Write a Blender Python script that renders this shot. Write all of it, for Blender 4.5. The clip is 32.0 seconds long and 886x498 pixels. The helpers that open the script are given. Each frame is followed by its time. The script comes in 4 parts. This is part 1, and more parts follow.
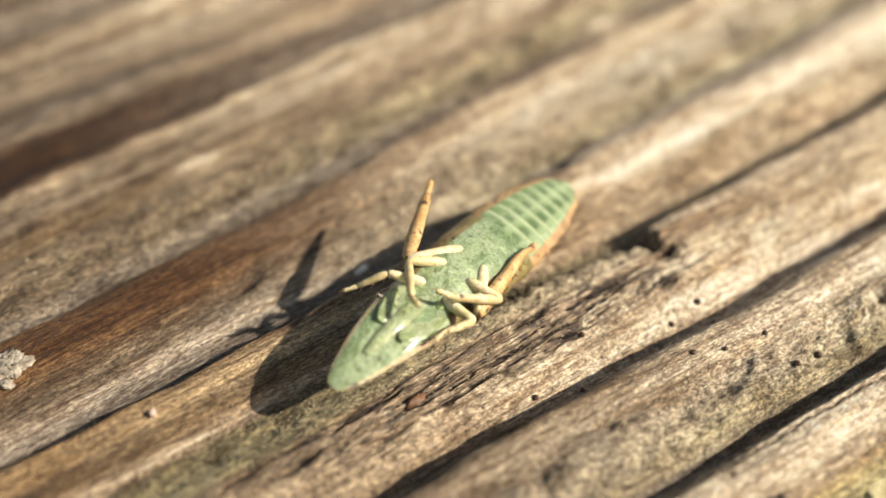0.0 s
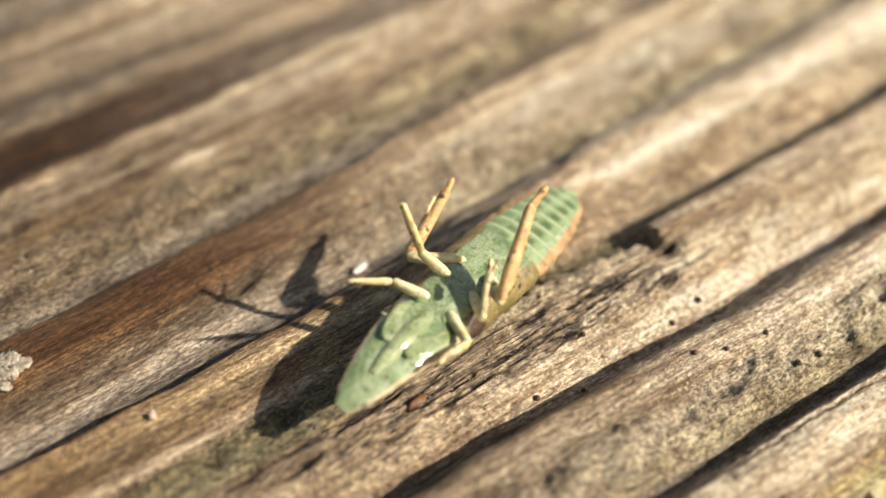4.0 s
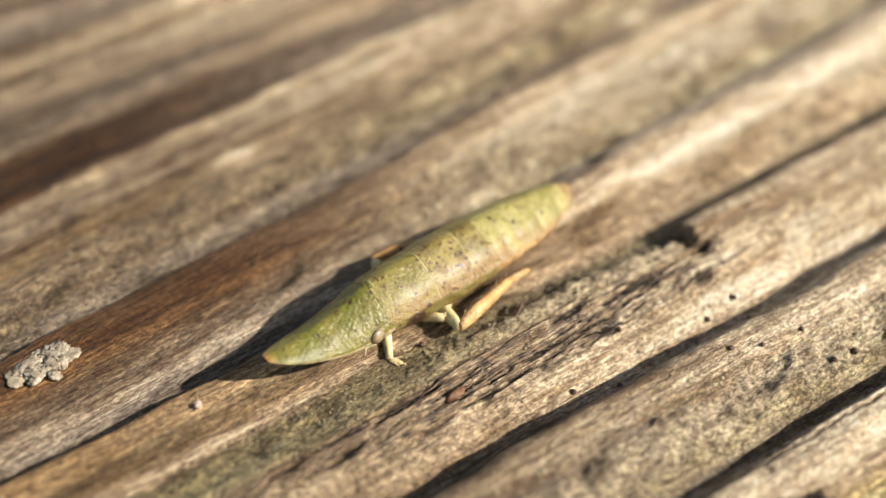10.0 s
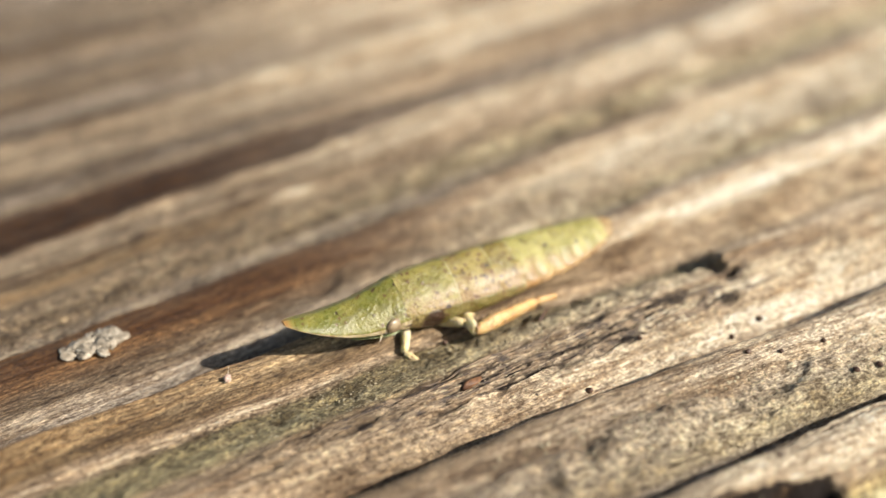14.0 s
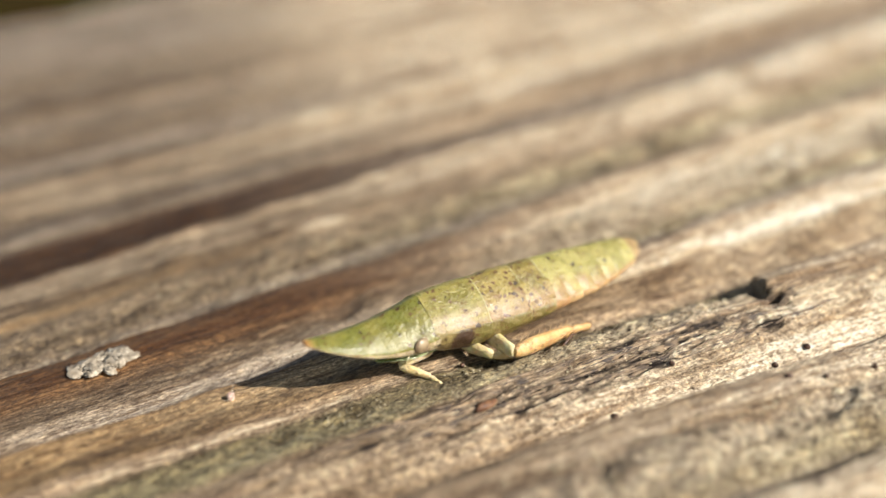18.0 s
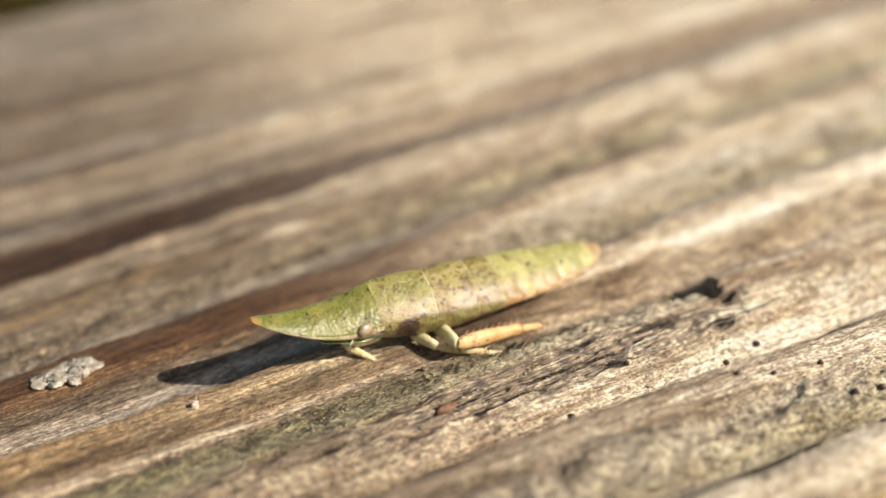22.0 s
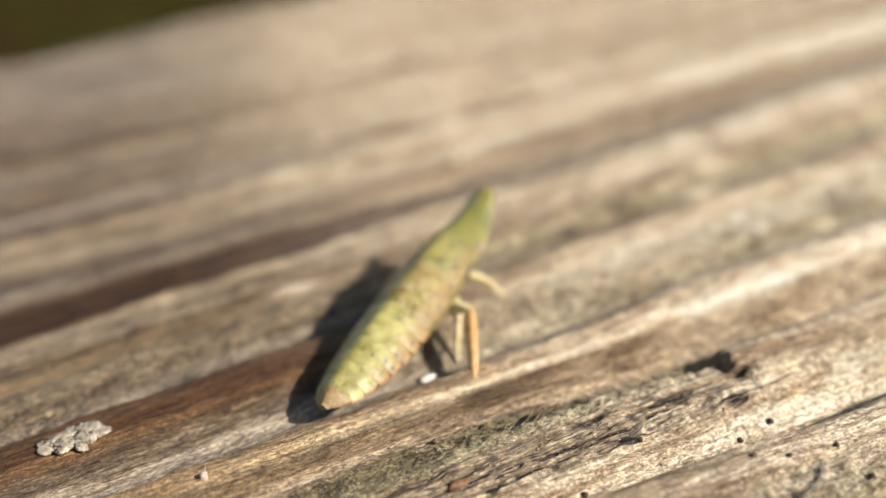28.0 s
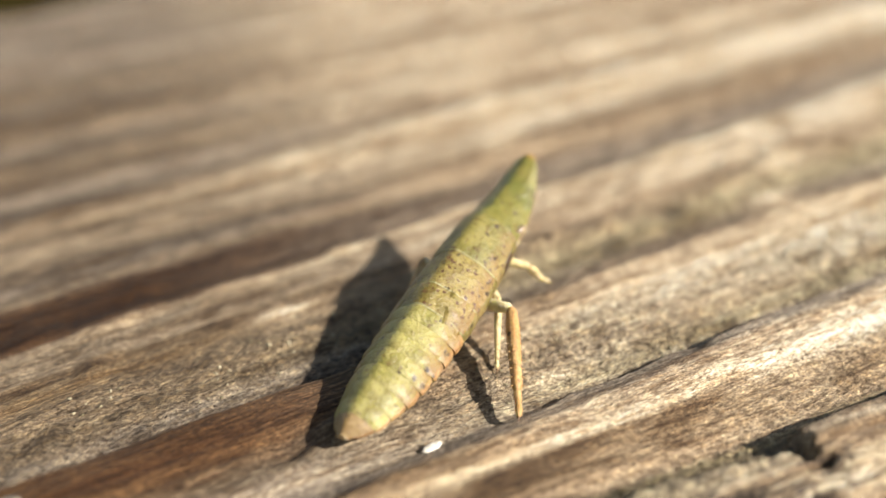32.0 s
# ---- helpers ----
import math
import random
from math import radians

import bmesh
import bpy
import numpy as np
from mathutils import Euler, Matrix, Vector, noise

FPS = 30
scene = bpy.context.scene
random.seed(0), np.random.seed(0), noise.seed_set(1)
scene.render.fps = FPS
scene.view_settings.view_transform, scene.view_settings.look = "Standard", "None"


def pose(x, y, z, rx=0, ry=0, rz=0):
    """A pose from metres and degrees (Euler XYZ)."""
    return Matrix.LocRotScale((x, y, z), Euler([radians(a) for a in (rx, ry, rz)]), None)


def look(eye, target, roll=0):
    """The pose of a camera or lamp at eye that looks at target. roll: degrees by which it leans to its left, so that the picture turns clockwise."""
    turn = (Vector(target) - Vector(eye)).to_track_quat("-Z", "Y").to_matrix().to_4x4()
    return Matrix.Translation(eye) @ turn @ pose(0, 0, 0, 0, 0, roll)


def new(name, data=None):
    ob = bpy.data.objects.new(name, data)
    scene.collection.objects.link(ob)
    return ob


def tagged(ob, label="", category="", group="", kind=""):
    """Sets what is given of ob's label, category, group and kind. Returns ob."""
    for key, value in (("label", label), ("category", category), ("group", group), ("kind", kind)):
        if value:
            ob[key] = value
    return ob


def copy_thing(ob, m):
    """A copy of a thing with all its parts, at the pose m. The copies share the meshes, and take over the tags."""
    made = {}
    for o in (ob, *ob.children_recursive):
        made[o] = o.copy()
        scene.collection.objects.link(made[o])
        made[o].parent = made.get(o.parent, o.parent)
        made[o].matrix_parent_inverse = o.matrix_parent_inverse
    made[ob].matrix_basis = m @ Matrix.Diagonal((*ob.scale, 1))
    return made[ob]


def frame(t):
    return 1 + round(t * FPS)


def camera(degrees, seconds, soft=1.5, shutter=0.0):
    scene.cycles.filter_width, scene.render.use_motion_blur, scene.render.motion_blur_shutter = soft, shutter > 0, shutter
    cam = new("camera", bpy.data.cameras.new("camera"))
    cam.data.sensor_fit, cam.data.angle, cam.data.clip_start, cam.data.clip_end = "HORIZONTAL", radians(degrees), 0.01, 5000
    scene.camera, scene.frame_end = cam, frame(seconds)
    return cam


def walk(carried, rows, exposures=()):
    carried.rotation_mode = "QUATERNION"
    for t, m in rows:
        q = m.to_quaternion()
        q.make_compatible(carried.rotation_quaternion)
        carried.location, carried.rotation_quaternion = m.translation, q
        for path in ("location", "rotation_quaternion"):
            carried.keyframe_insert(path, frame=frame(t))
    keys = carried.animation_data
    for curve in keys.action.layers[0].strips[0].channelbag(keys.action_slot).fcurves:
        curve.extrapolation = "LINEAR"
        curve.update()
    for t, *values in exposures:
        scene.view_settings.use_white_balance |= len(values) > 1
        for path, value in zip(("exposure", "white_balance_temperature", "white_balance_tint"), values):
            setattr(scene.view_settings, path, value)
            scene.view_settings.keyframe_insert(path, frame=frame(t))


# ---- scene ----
MM = 0.001
cam = camera(50.0, 32.0)
cam.data.dof.use_dof = True
cam.data.dof.focus_distance = 0.0274
cam.data.dof.aperture_fstop = 31.0
# seconds, place in millimetres, turn in degrees
PATH = [
    (0.0, -12.514, -18.293, 19.786, 51.183, -0.177, -38.000),
    (0.5, -12.426, -18.305, 19.807, 50.978, -0.159, -38.107),
    (1.0, -12.578, -18.132, 19.750, 50.821, -0.343, -38.243),
    (1.5, -12.430, -18.117, 19.848, 50.597, -0.339, -38.366),
    (2.0, -12.439, -18.042, 19.830, 50.435, -0.331, -38.285),
    (2.5, -12.530, -17.806, 19.905, 50.633, -0.301, -38.155),
    (4.5, -12.465, -17.746, 20.058, 50.078, -0.724, -38.676),
    (5.0, -12.576, -17.864, 20.031, 50.046, -0.968, -38.951),
    (5.5, -12.567, -17.820, 20.090, 49.569, -1.100, -39.262),
    (6.0, -12.677, -17.803, 20.116, 49.647, -1.190, -39.144),
    (6.5, -12.893, -17.524, 20.272, 49.983, -0.863, -38.597),
    (7.0, -12.815, -17.571, 20.393, 50.139, -0.763, -38.444),
    (7.5, -12.663, -17.621, 20.364, 49.971, -0.817, -38.668),
    (8.0, -12.752, -17.550, 20.364, 49.725, -1.038, -39.043),
    (8.5, -12.675, -17.559, 20.301, 49.205, -1.013, -39.179),
    (9.0, -12.830, -17.471, 20.341, 49.162, -0.693, -38.612),
    (9.5, -13.073, -17.276, 20.317, 49.546, -0.244, -37.660),
    (10.0, -13.121, -17.951, 20.133, 50.472, 0.231, -37.130),
    (10.5, -13.231, -18.421, 20.073, 50.624, 0.207, -37.496),
    (11.0, -13.861, -18.933, 20.425, 51.739, 0.316, -37.441),
    (11.5, -13.671, -18.670, 20.300, 51.611, 0.849, -36.894),
    (12.0, -13.627, -18.607, 20.223, 51.806, 1.187, -36.630),
    (12.5, -13.619, -19.125, 20.144, 53.118, 1.683, -35.983),
    (13.0, -14.234, -20.747, 19.205, 56.709, 2.076, -33.943),
    (13.5, -13.784, -22.128, 17.860, 58.317, 1.526, -32.927),
    (14.0, -13.557, -22.412, 17.167, 60.013, 2.090, -31.123),
    (14.5, -13.204, -23.463, 15.991, 61.368, 2.362, -30.385),
    (15.0, -13.428, -24.189, 15.558, 64.274, 1.605, -29.220),
    (15.5, -13.585, -23.740, 15.399, 65.232, 1.013, -28.222),
    (17.5, -12.138, -23.269, 14.944, 64.547, 3.519, -27.323),
    (18.0, -11.914, -22.889, 14.849, 64.880, 3.930, -26.834),
    (18.5, -11.886, -22.964, 14.822, 64.905, 4.373, -26.356),
    (19.0, -11.894, -23.322, 14.932, 64.598, 4.232, -27.221),
    (19.5, -11.813, -23.299, 14.978, 64.609, 4.353, -27.385),
    (20.0, -11.699, -23.394, 15.007, 64.512, 4.434, -27.626),
    (20.5, -11.692, -23.463, 15.148, 64.574, 4.109, -28.430),
    (21.0, -11.753, -23.541, 15.160, 65.091, 4.137, -28.433),
    (21.5, -11.763, -23.412, 15.260, 64.807, 4.052, -28.427),
    (22.0, -11.818, -23.382, 15.321, 64.526, 3.943, -28.934),
    (22.5, -11.723, -23.677, 15.235, 64.510, 3.919, -29.029),
    (23.0, -11.588, -23.466, 15.261, 64.261, 4.147, -28.748),
    (23.5, -11.673, -23.411, 15.391, 64.079, 4.085, -28.845),
    (24.0, -11.579, -23.341, 15.374, 64.134, 4.172, -28.714),
    (24.5, -11.760, -23.210, 15.518, 64.427, 3.956, -28.703),
    (25.0, -11.838, -23.089, 15.706, 64.938, 3.821, -28.342),
    (25.5, -11.762, -23.121, 15.739, 65.156, 3.731, -28.617),
    (27.5, -11.877, -23.280, 16.056, 65.910, 3.181, -28.901),
    (28.0, -11.983, -22.724, 16.218, 66.807, 2.858, -28.640),
    (28.5, -10.845, -21.608, 16.706, 67.093, 2.384, -28.732),
    (29.0, -9.000, -20.152, 16.300, 66.687, 2.339, -28.958),
    (29.5, -8.340, -18.969, 16.183, 66.020, 2.465, -28.114),
    (30.0, -7.997, -18.190, 15.516, 64.018, 3.033, -27.181),
    (30.5, -7.971, -17.918, 15.349, 63.351, 2.969, -26.652),
    (31.0, -7.926, -17.832, 15.223, 63.553, 3.279, -26.104),
    (31.5, -8.106, -17.784, 15.328, 63.847, 2.977, -25.860),
    (32.0, -8.089, -16.961, 15.887, 63.772, 2.404, -25.833),
]
walk(cam, [(t, pose(x * MM, y * MM, z * MM, rx, ry, rz)) for t, x, y, z, rx, ry, rz in PATH], 
     [(0.0, 0.75, 6350, 10), (9.0, 0.75, 6350, 10), (15.0, 0.84, 6000, 10), (23.0, 0.84, 5950, 10), (25.0, 0.8, 5900, 10), (28.0, 0.80, 5900, 10), (29.0, 0.76, 6000, 10), (30.0, 0.76, 6150, 10), (32.0, 0.84, 6150, 10)])

# ---- light ----
SUN_AZIMUTH, SUN_HEIGHT = -50.0, 34.0   # where the sun stands, degrees from the grain and above the board
world = bpy.data.worlds.new("sky")
scene.world = world
world.use_nodes = True
wn, wl = world.node_tree.nodes, world.node_tree.links
sky = wn.new("ShaderNodeTexSky")
sky.sky_type, sky.sun_disc = "NISHITA", False
sky.sun_elevation, sky.sun_rotation = radians(SUN_HEIGHT), radians(90 - SUN_AZIMUTH)
warm = wn.new("ShaderNodeMix")        # haze and the warm surroundings take the blue out of the sky's light
warm.data_type, warm.blend_type = "RGBA", "MULTIPLY"
warm.inputs[0].default_value, warm.inputs[7].default_value = 1.0, (1.0, 0.86, 0.68, 1.0)
wl.new(sky.outputs[0], warm.inputs[6])
wl.new(warm.outputs[2], wn["Background"].inputs[0])
wn["Background"].inputs[1].default_value = 0.085
sun_data = bpy.data.lights.new("sun", "SUN")
sun_data.energy, sun_data.angle, sun_data.color = 5.0, radians(1.2), (1.0, 0.915, 0.78)
sun = new("sun", sun_data)
sx, sy, sz = (math.cos(radians(SUN_HEIGHT)) * math.cos(radians(SUN_AZIMUTH)),
              math.cos(radians(SUN_HEIGHT)) * math.sin(radians(SUN_AZIMUTH)), math.sin(radians(SUN_HEIGHT)))
sun.matrix_world = look((sx, sy, sz), (0, 0, 0))


# ---- materials ----
class Mat:
    """A node material with a few short ways to add nodes."""

    def __init__(self, name, rough=0.6):
        self.m = bpy.data.materials.new(name)
        self.m.use_nodes = True
        self.n, self.l = self.m.node_tree.nodes, self.m.node_tree.links
        self.b = self.n["Principled BSDF"]
        self.b.inputs["Roughness"].default_value = rough

    def put(self, value, socket):
        if hasattr(value, "is_output"):
            self.l.new(value, socket)
        elif isinstance(value, (int, float)):
            socket.default_value = value
        else:
            socket.default_value = (*value, 1.0) if len(value) == 3 and socket.type == "RGBA" else value

    def coords(self, scale=(1, 1, 1), which="Object"):
        c, m = self.n.new("ShaderNodeTexCoord"), self.n.new("ShaderNodeMapping")
        m.inputs["Scale"].default_value = scale
        self.l.new(c.outputs[which], m.inputs[0])
        return m.outputs[0]

    def attr(self, name, scale=None):
        a = self.n.new("ShaderNodeAttribute")
        a.attribute_name = name
        if scale is None:
            return a.outputs["Fac"]
        m = self.n.new("ShaderNodeMapping")
        m.inputs["Scale"].default_value = scale
        self.l.new(a.outputs["Vector"], m.inputs[0])
        return m.outputs[0]

    def noise(self, vec, scale, detail=3.0, rough=0.55, out=0):
        t = self.n.new("ShaderNodeTexNoise")
        self.l.new(vec, t.inputs["Vector"])
        t.inputs["Scale"].default_value, t.inputs["Detail"].default_value, t.inputs["Roughness"].default_value = scale, detail, rough
        return t.outputs[out]

    def spots(self, vec, scale, rand=1.0):
        t = self.n.new("ShaderNodeTexVoronoi")
        self.l.new(vec, t.inputs["Vector"])
        t.inputs["Scale"].default_value, t.inputs["Randomness"].default_value = scale, rand
        return t.outputs["Distance"]

    def ramp(self, fac, lo, hi, a=0.0, b=1.0):
        t = self.n.new("ShaderNodeMapRange")
        t.interpolation_type = "SMOOTHSTEP"
        self.l.new(fac, t.inputs[0])
        for i, v in enumerate((lo, hi, a, b)):
            t.inputs[i + 1].default_value = v
        return t.outputs[0]

    def math(self, op, a, b=0.0):
        t = self.n.new("ShaderNodeMath")
        t.operation = op
        self.put(a, t.inputs[0]), self.put(b, t.inputs[1])
        return t.outputs[0]

    def mix(self, fac, a, b, blend="MIX"):
        t = self.n.new("ShaderNodeMix")
        t.data_type, t.blend_type = "RGBA", blend
        self.put(fac, t.inputs[0]), self.put(a, t.inputs[6]), self.put(b, t.inputs[7])
        return t.outputs[2]

    def bump(self, height, strength, distance):
        t = self.n.new("ShaderNodeBump")
        t.inputs["Strength"].default_value, t.inputs["Distance"].default_value = strength, distance
        self.l.new(height, t.inputs["Height"])
        self.l.new(t.outputs[0], self.b.inputs["Normal"])

    def colour(self, value):
        self.put(value, self.b.inputs["Base Color"])
        return self

    def gloss(self, rough=None, spec=None, sss=None, radius=(0.5, 0.6, 0.3), size=0.3 * MM):
        if rough is not None:
            self.put(rough, self.b.inputs["Roughness"])
        if spec is not None:
            self.b.inputs["Specular IOR Level"].default_value = spec
        if sss is not None:
            self.b.inputs["Subsurface Weight"].default_value = sss
            self.b.inputs["Subsurface Radius"].default_value = radius
            self.b.inputs["Subsurface Scale"].default_value = size
        return self


def wood_material():
    """Weathered grey-tan softwood: each ring has its own tone; fine grain runs along the rings, and grit lies on the lichen."""
    m = Mat("weathered_wood", 0.75)
    tone = m.n.new("ShaderNodeAttribute")
    tone.attribute_name = "tone"
    even = m.attr("grain", (1.0, 1.0, 1.0))
    lichen, char_shade = m.attr("lichen"), m.attr("char_shade")
    bare = m.math("SUBTRACT", 1.0, m.math("MULTIPLY", lichen, 0.75))
    streak = m.noise(m.attr("grain", (0.07, 1.0, 1.0)), 2.6, 5.0, 0.7)
    hair = m.noise(m.attr("grain", (0.12, 1.0, 1.0)), 8.0, 4.0, 0.8)
    thread = m.noise(m.attr("grain", (0.16, 1.0, 1.0)), 17.0, 3.0, 0.8)
    blot = m.noise(m.attr("grain", (0.4, 1.0, 1.0)), 0.55, 4.0, 0.6)
    mottle = m.noise(m.attr("grain", (0.6, 1.0, 1.0)), 1.7, 4.0, 0.65)
    grit = m.noise(m.attr("grain", (0.5, 1.0, 1.0)), 8.0, 5.0, 0.75)
    spark = m.noise(m.attr("grain", (0.42, 1.0, 1.0)), 21.0, 3.0, 0.75)

    def shade(c, fac, lo, hi, amount, rgb):
        return m.mix(m.math("MULTIPLY", m.ramp(fac, lo, hi), amount), c, m.mix(1.0, c, rgb, "MULTIPLY"))
    c = tone.outputs["Color"]
    wide = m.noise(m.attr("grain", (0.035, 1.0, 1.0)), 1.1, 4.0, 0.65)
    broad = m.noise(m.attr("grain", (0.03, 1.0, 1.0)), 0.42, 3.0, 0.6)
    lane = m.noise(m.attr("grain", (0.02, 1.0, 1.0)), 0.24, 4.0, 0.7)
    c = shade(c, lane, 0.52, 0.58, 0.65, (0.68, 0.62, 0.56))
    c = shade(c, lane, 0.51, 0.43, 0.85, (1.36, 1.35, 1.33))
    c = shade(c, broad, 0.52, 0.62, m.math("MULTIPLY", bare, 0.75), (0.58, 0.53, 0.47))
    c = shade(c, broad, 0.48, 0.38, m.math("MULTIPLY", bare, 0.75), (1.32, 1.31, 1.28))
    c = shade(c, wide, 0.52, 0.66, m.math("MULTIPLY", bare, 0.75), (0.56, 0.49, 0.42))
    c = shade(c, wide, 0.46, 0.34, m.math("MULTIPLY", bare, 0.7), (1.42, 1.40, 1.36))
    c = shade(c, blot, 0.52, 0.68, 0.75, (0.62, 0.56, 0.49))
    c = shade(c, blot, 0.48, 0.32, 0.75, (1.42, 1.42, 1.40))
    c = shade(c, mottle, 0.52, 0.62, m.math("ADD", m.math("MULTIPLY", lichen, 0.6), 0.25), (0.44, 0.40, 0.35))
    c = shade(c, mottle, 0.48, 0.38, m.math("ADD", m.math("MULTIPLY", lichen, 0.6), 0.25), (1.6, 1.57, 1.48))
    c = shade(c, streak, 0.52, 0.60, m.math("MULTIPLY", bare, 0.8), (0.52, 0.45, 0.39))
    c = shade(c, streak, 0.46, 0.38, m.math("MULTIPLY", bare, 0.7), (1.36, 1.35, 1.33))
    c = shade(c, hair, 0.52, 0.58, m.math("MULTIPLY", bare, 0.8), (0.46, 0.39, 0.33))
    c = shade(c, hair, 0.46, 0.40, m.math("MULTIPLY", bare, 0.6), (1.4, 1.39, 1.36))
    c = shade(c, thread, 0.52, 0.58, m.math("MULTIPLY", bare, 0.55), (0.48, 0.41, 0.35))
    c = shade(c, thread, 0.47, 0.41, m.math("MULTIPLY", bare, 0.8), (1.55, 1.52, 1.46))
    c = shade(c, grit, 0.48, 0.41, m.math("ADD", m.math("MULTIPLY", lichen, 0.45), 0.5), (0.30, 0.25, 0.19))
    c = shade(c, grit, 0.52, 0.58, m.math("ADD", m.math("MULTIPLY", lichen, 0.6), 0.4), (1.7, 1.65, 1.45))
    c = shade(c, spark, 0.48, 0.43, 0.55, (0.38, 0.33, 0.28))
    c = shade(c, spark, 0.52, 0.57, 0.55, (1.6, 1.62, 1.55))
    fibres = m.noise(m.attr("grain", (0.17, 1.0, 1.0)), 4.2, 5.0, 0.75)
    # near-black for charred fibres, and for the shade inside crevice, crack and hollow
    c = m.mix(m.math("MULTIPLY", char_shade, m.ramp(fibres, 0.36, 0.46)), c, (0.014, 0.008, 0.005))
    c = m.mix(m.ramp(m.spots(even, 1.5), 0.085, 0.045, 0.0, 0.85), c, (0.04, 0.025, 0.018))
    m.colour(m.mix(1.0, c, (0.86, 0.82, 0.74), "DARKEN"))
    h = m.math("ADD", m.math("MULTIPLY", streak, 0.35), m.math("MULTIPLY", hair, 0.4))
    h = m.math("ADD", h, m.math("MULTIPLY", grit, m.math("ADD", m.math("MULTIPLY", lichen, 1.1), 0.3)))
    h = m.math("SUBTRACT", m.math("ADD", h, m.math("MULTIPLY", spark, 0.3)), m.math("MULTIPLY", thread, 0.35))
    h = m.math("SUBTRACT", h, m.math("MULTIPLY", char_shade, m.math("MULTIPLY", fibres, 0.9)))
    m.bump(h, 1.0, 0.27 * MM)
    m.gloss(m.ramp(grit, 0.3, 0.7, 0.55, 0.8), 0.22)
    return m.m


def skin_material(name, green, pale, dark, speck, sss=0.3, rough=0.3, specks=0.6, crowd=0.5, nose=False, blot=False, flank=0.0, beads=0.0, relief=0.75, coat=0.12):
    """Waxy insect cuticle with blotches, brown specks and a fine grain; crowd: how much of it the specks cover; beads: small shiny grains."""
    m = Mat(name, rough)
    place = m.coords((1 / MM,) * 3)
    who, shift = m.n.new("ShaderNodeObjectInfo"), m.n.new("ShaderNodeVectorMath")
    shift.operation = "ADD"
    m.l.new(place, shift.inputs[0])
    m.l.new(m.math("MULTIPLY", who.outputs["Random"], 40.0), shift.inputs[1])
    o = shift.outputs[0]
    big, mid, fine = m.noise(o, 0.9, 4.0, 0.6), m.noise(o, 2.6, 4.0, 0.65), m.noise(o, 11.0, 4.0, 0.75)
    tiny = m.spots(o, 8.0)
    xyz = m.n.new("ShaderNodeSeparateXYZ")
    m.l.new(place, xyz.inputs[0])
    c = m.mix(m.ramp(big, 0.38, 0.60), green, pale)
    c = m.mix(m.ramp(mid, 0.52, 0.66, 0.0, 0.55), c, dark)
    c = m.mix(m.ramp(mid, 0.46, 0.32, 0.0, 0.5), c, tuple(min(0.8, k * 1.35) for k in pale))
    c = m.mix(m.ramp(fine, 0.47, 0.36, 0.0, 0.45), c, dark)
    if flank:                                # tan towards the sides, palest along the back
        side = m.math("ADD", m.math("ABSOLUTE", xyz.outputs[1]), m.math("MULTIPLY", m.math("SUBTRACT", mid, 0.5), 1.2))
        c = m.mix(m.ramp(side, 0.7, 1.2, 0.0, flank), c, (0.24, 0.13, 0.04))
    where = m.ramp(m.math("ADD", m.noise(o, 1.4, 3.0, 0.6), crowd * 0.3), 0.56, 0.72)
    jitter = m.math("MULTIPLY", m.math("SUBTRACT", fine, 0.5), 1.1)
    freckle = m.ramp(m.math("ADD", m.spots(o, 4.4), jitter), 0.33, 0.20, 0.0, specks)
    c = m.mix(m.math("MULTIPLY", freckle, where), c, speck)
    c = m.mix(m.math("MULTIPLY", m.ramp(m.noise(o, 3.2, 4.0, 0.8), 0.58, 0.63, 0.0, specks * 0.4), where), c, tuple(k * 1.6 for k in speck))
    dots = m.ramp(m.math("ADD", m.spots(o, 2.3), m.math("MULTIPLY", jitter, 0.4)), 0.24, 0.16, 0.0, min(1.0, specks * 1.5))
    c = m.mix(m.math("MULTIPLY", dots, m.ramp(m.noise(o, 2.1, 2.0), 0.46, 0.54)), c, tuple(k * 0.35 for k in speck))
    if blot:                                 # a dark red-brown blot low on each side
        away = m.math("ADD", m.math("POWER", m.math("SUBTRACT", xyz.outputs[0], 0.05), 2.0), m.math("POWER", m.math("ADD", xyz.outputs[2], 0.52), 2.0))
        c = m.mix(m.ramp(m.math("ADD", away, m.math("MULTIPLY", m.math("SUBTRACT", fine, 0.5), 0.35)), 0.22, 0.09, 0.0, 0.9), c, (0.035, 0.012, 0.007))
    if nose:
        c = m.mix(m.ramp(xyz.outputs[0], 1.55, 2.0, 0.0, 0.85), c, (0.44, 0.19, 0.065))
    if beads:
        c = m.mix(m.ramp(tiny, 0.22, 0.12, 0.0, beads), c, tuple(min(0.85, k * 2.2) for k in pale))
    m.colour(c)
    height = m.math("ADD", m.math("MULTIPLY", fine, 0.55), m.math("ADD", m.math("MULTIPLY", mid, 2.2), m.math("MULTIPLY", m.noise(o, 19.0, 3.0, 0.7), 0.5)))
    m.bump(m.math("SUBTRACT", height, m.math("MULTIPLY", tiny, 0.5 + 2.0 * beads)), relief, 0.05 * MM)
    m.gloss(m.ramp(fine, 0.35, 0.65, rough + 0.02, rough + 0.25), 0.45, sss, (0.6, 0.7, 0.3), 0.35 * MM)
    m.b.inputs["Coat Weight"].default_value, m.b.inputs["Coat Roughness"].default_value = coat, 0.12 if coat > 0.5 else 0.36
    return m.m


def plain_material(name, a, b, scale, rough=0.6, bump=0.05, sss=None, spec=0.4):
    m = Mat(name, rough)
    o = m.coords((1 / MM,) * 3)
    n = m.noise(o, scale, 4.0, 0.6)
    m.colour(m.mix(m.ramp(n, 0.35, 0.65), a, b))
    m.bump(n, 0.5, bump * MM)
    m.gloss(None, spec, sss)
    return m.m


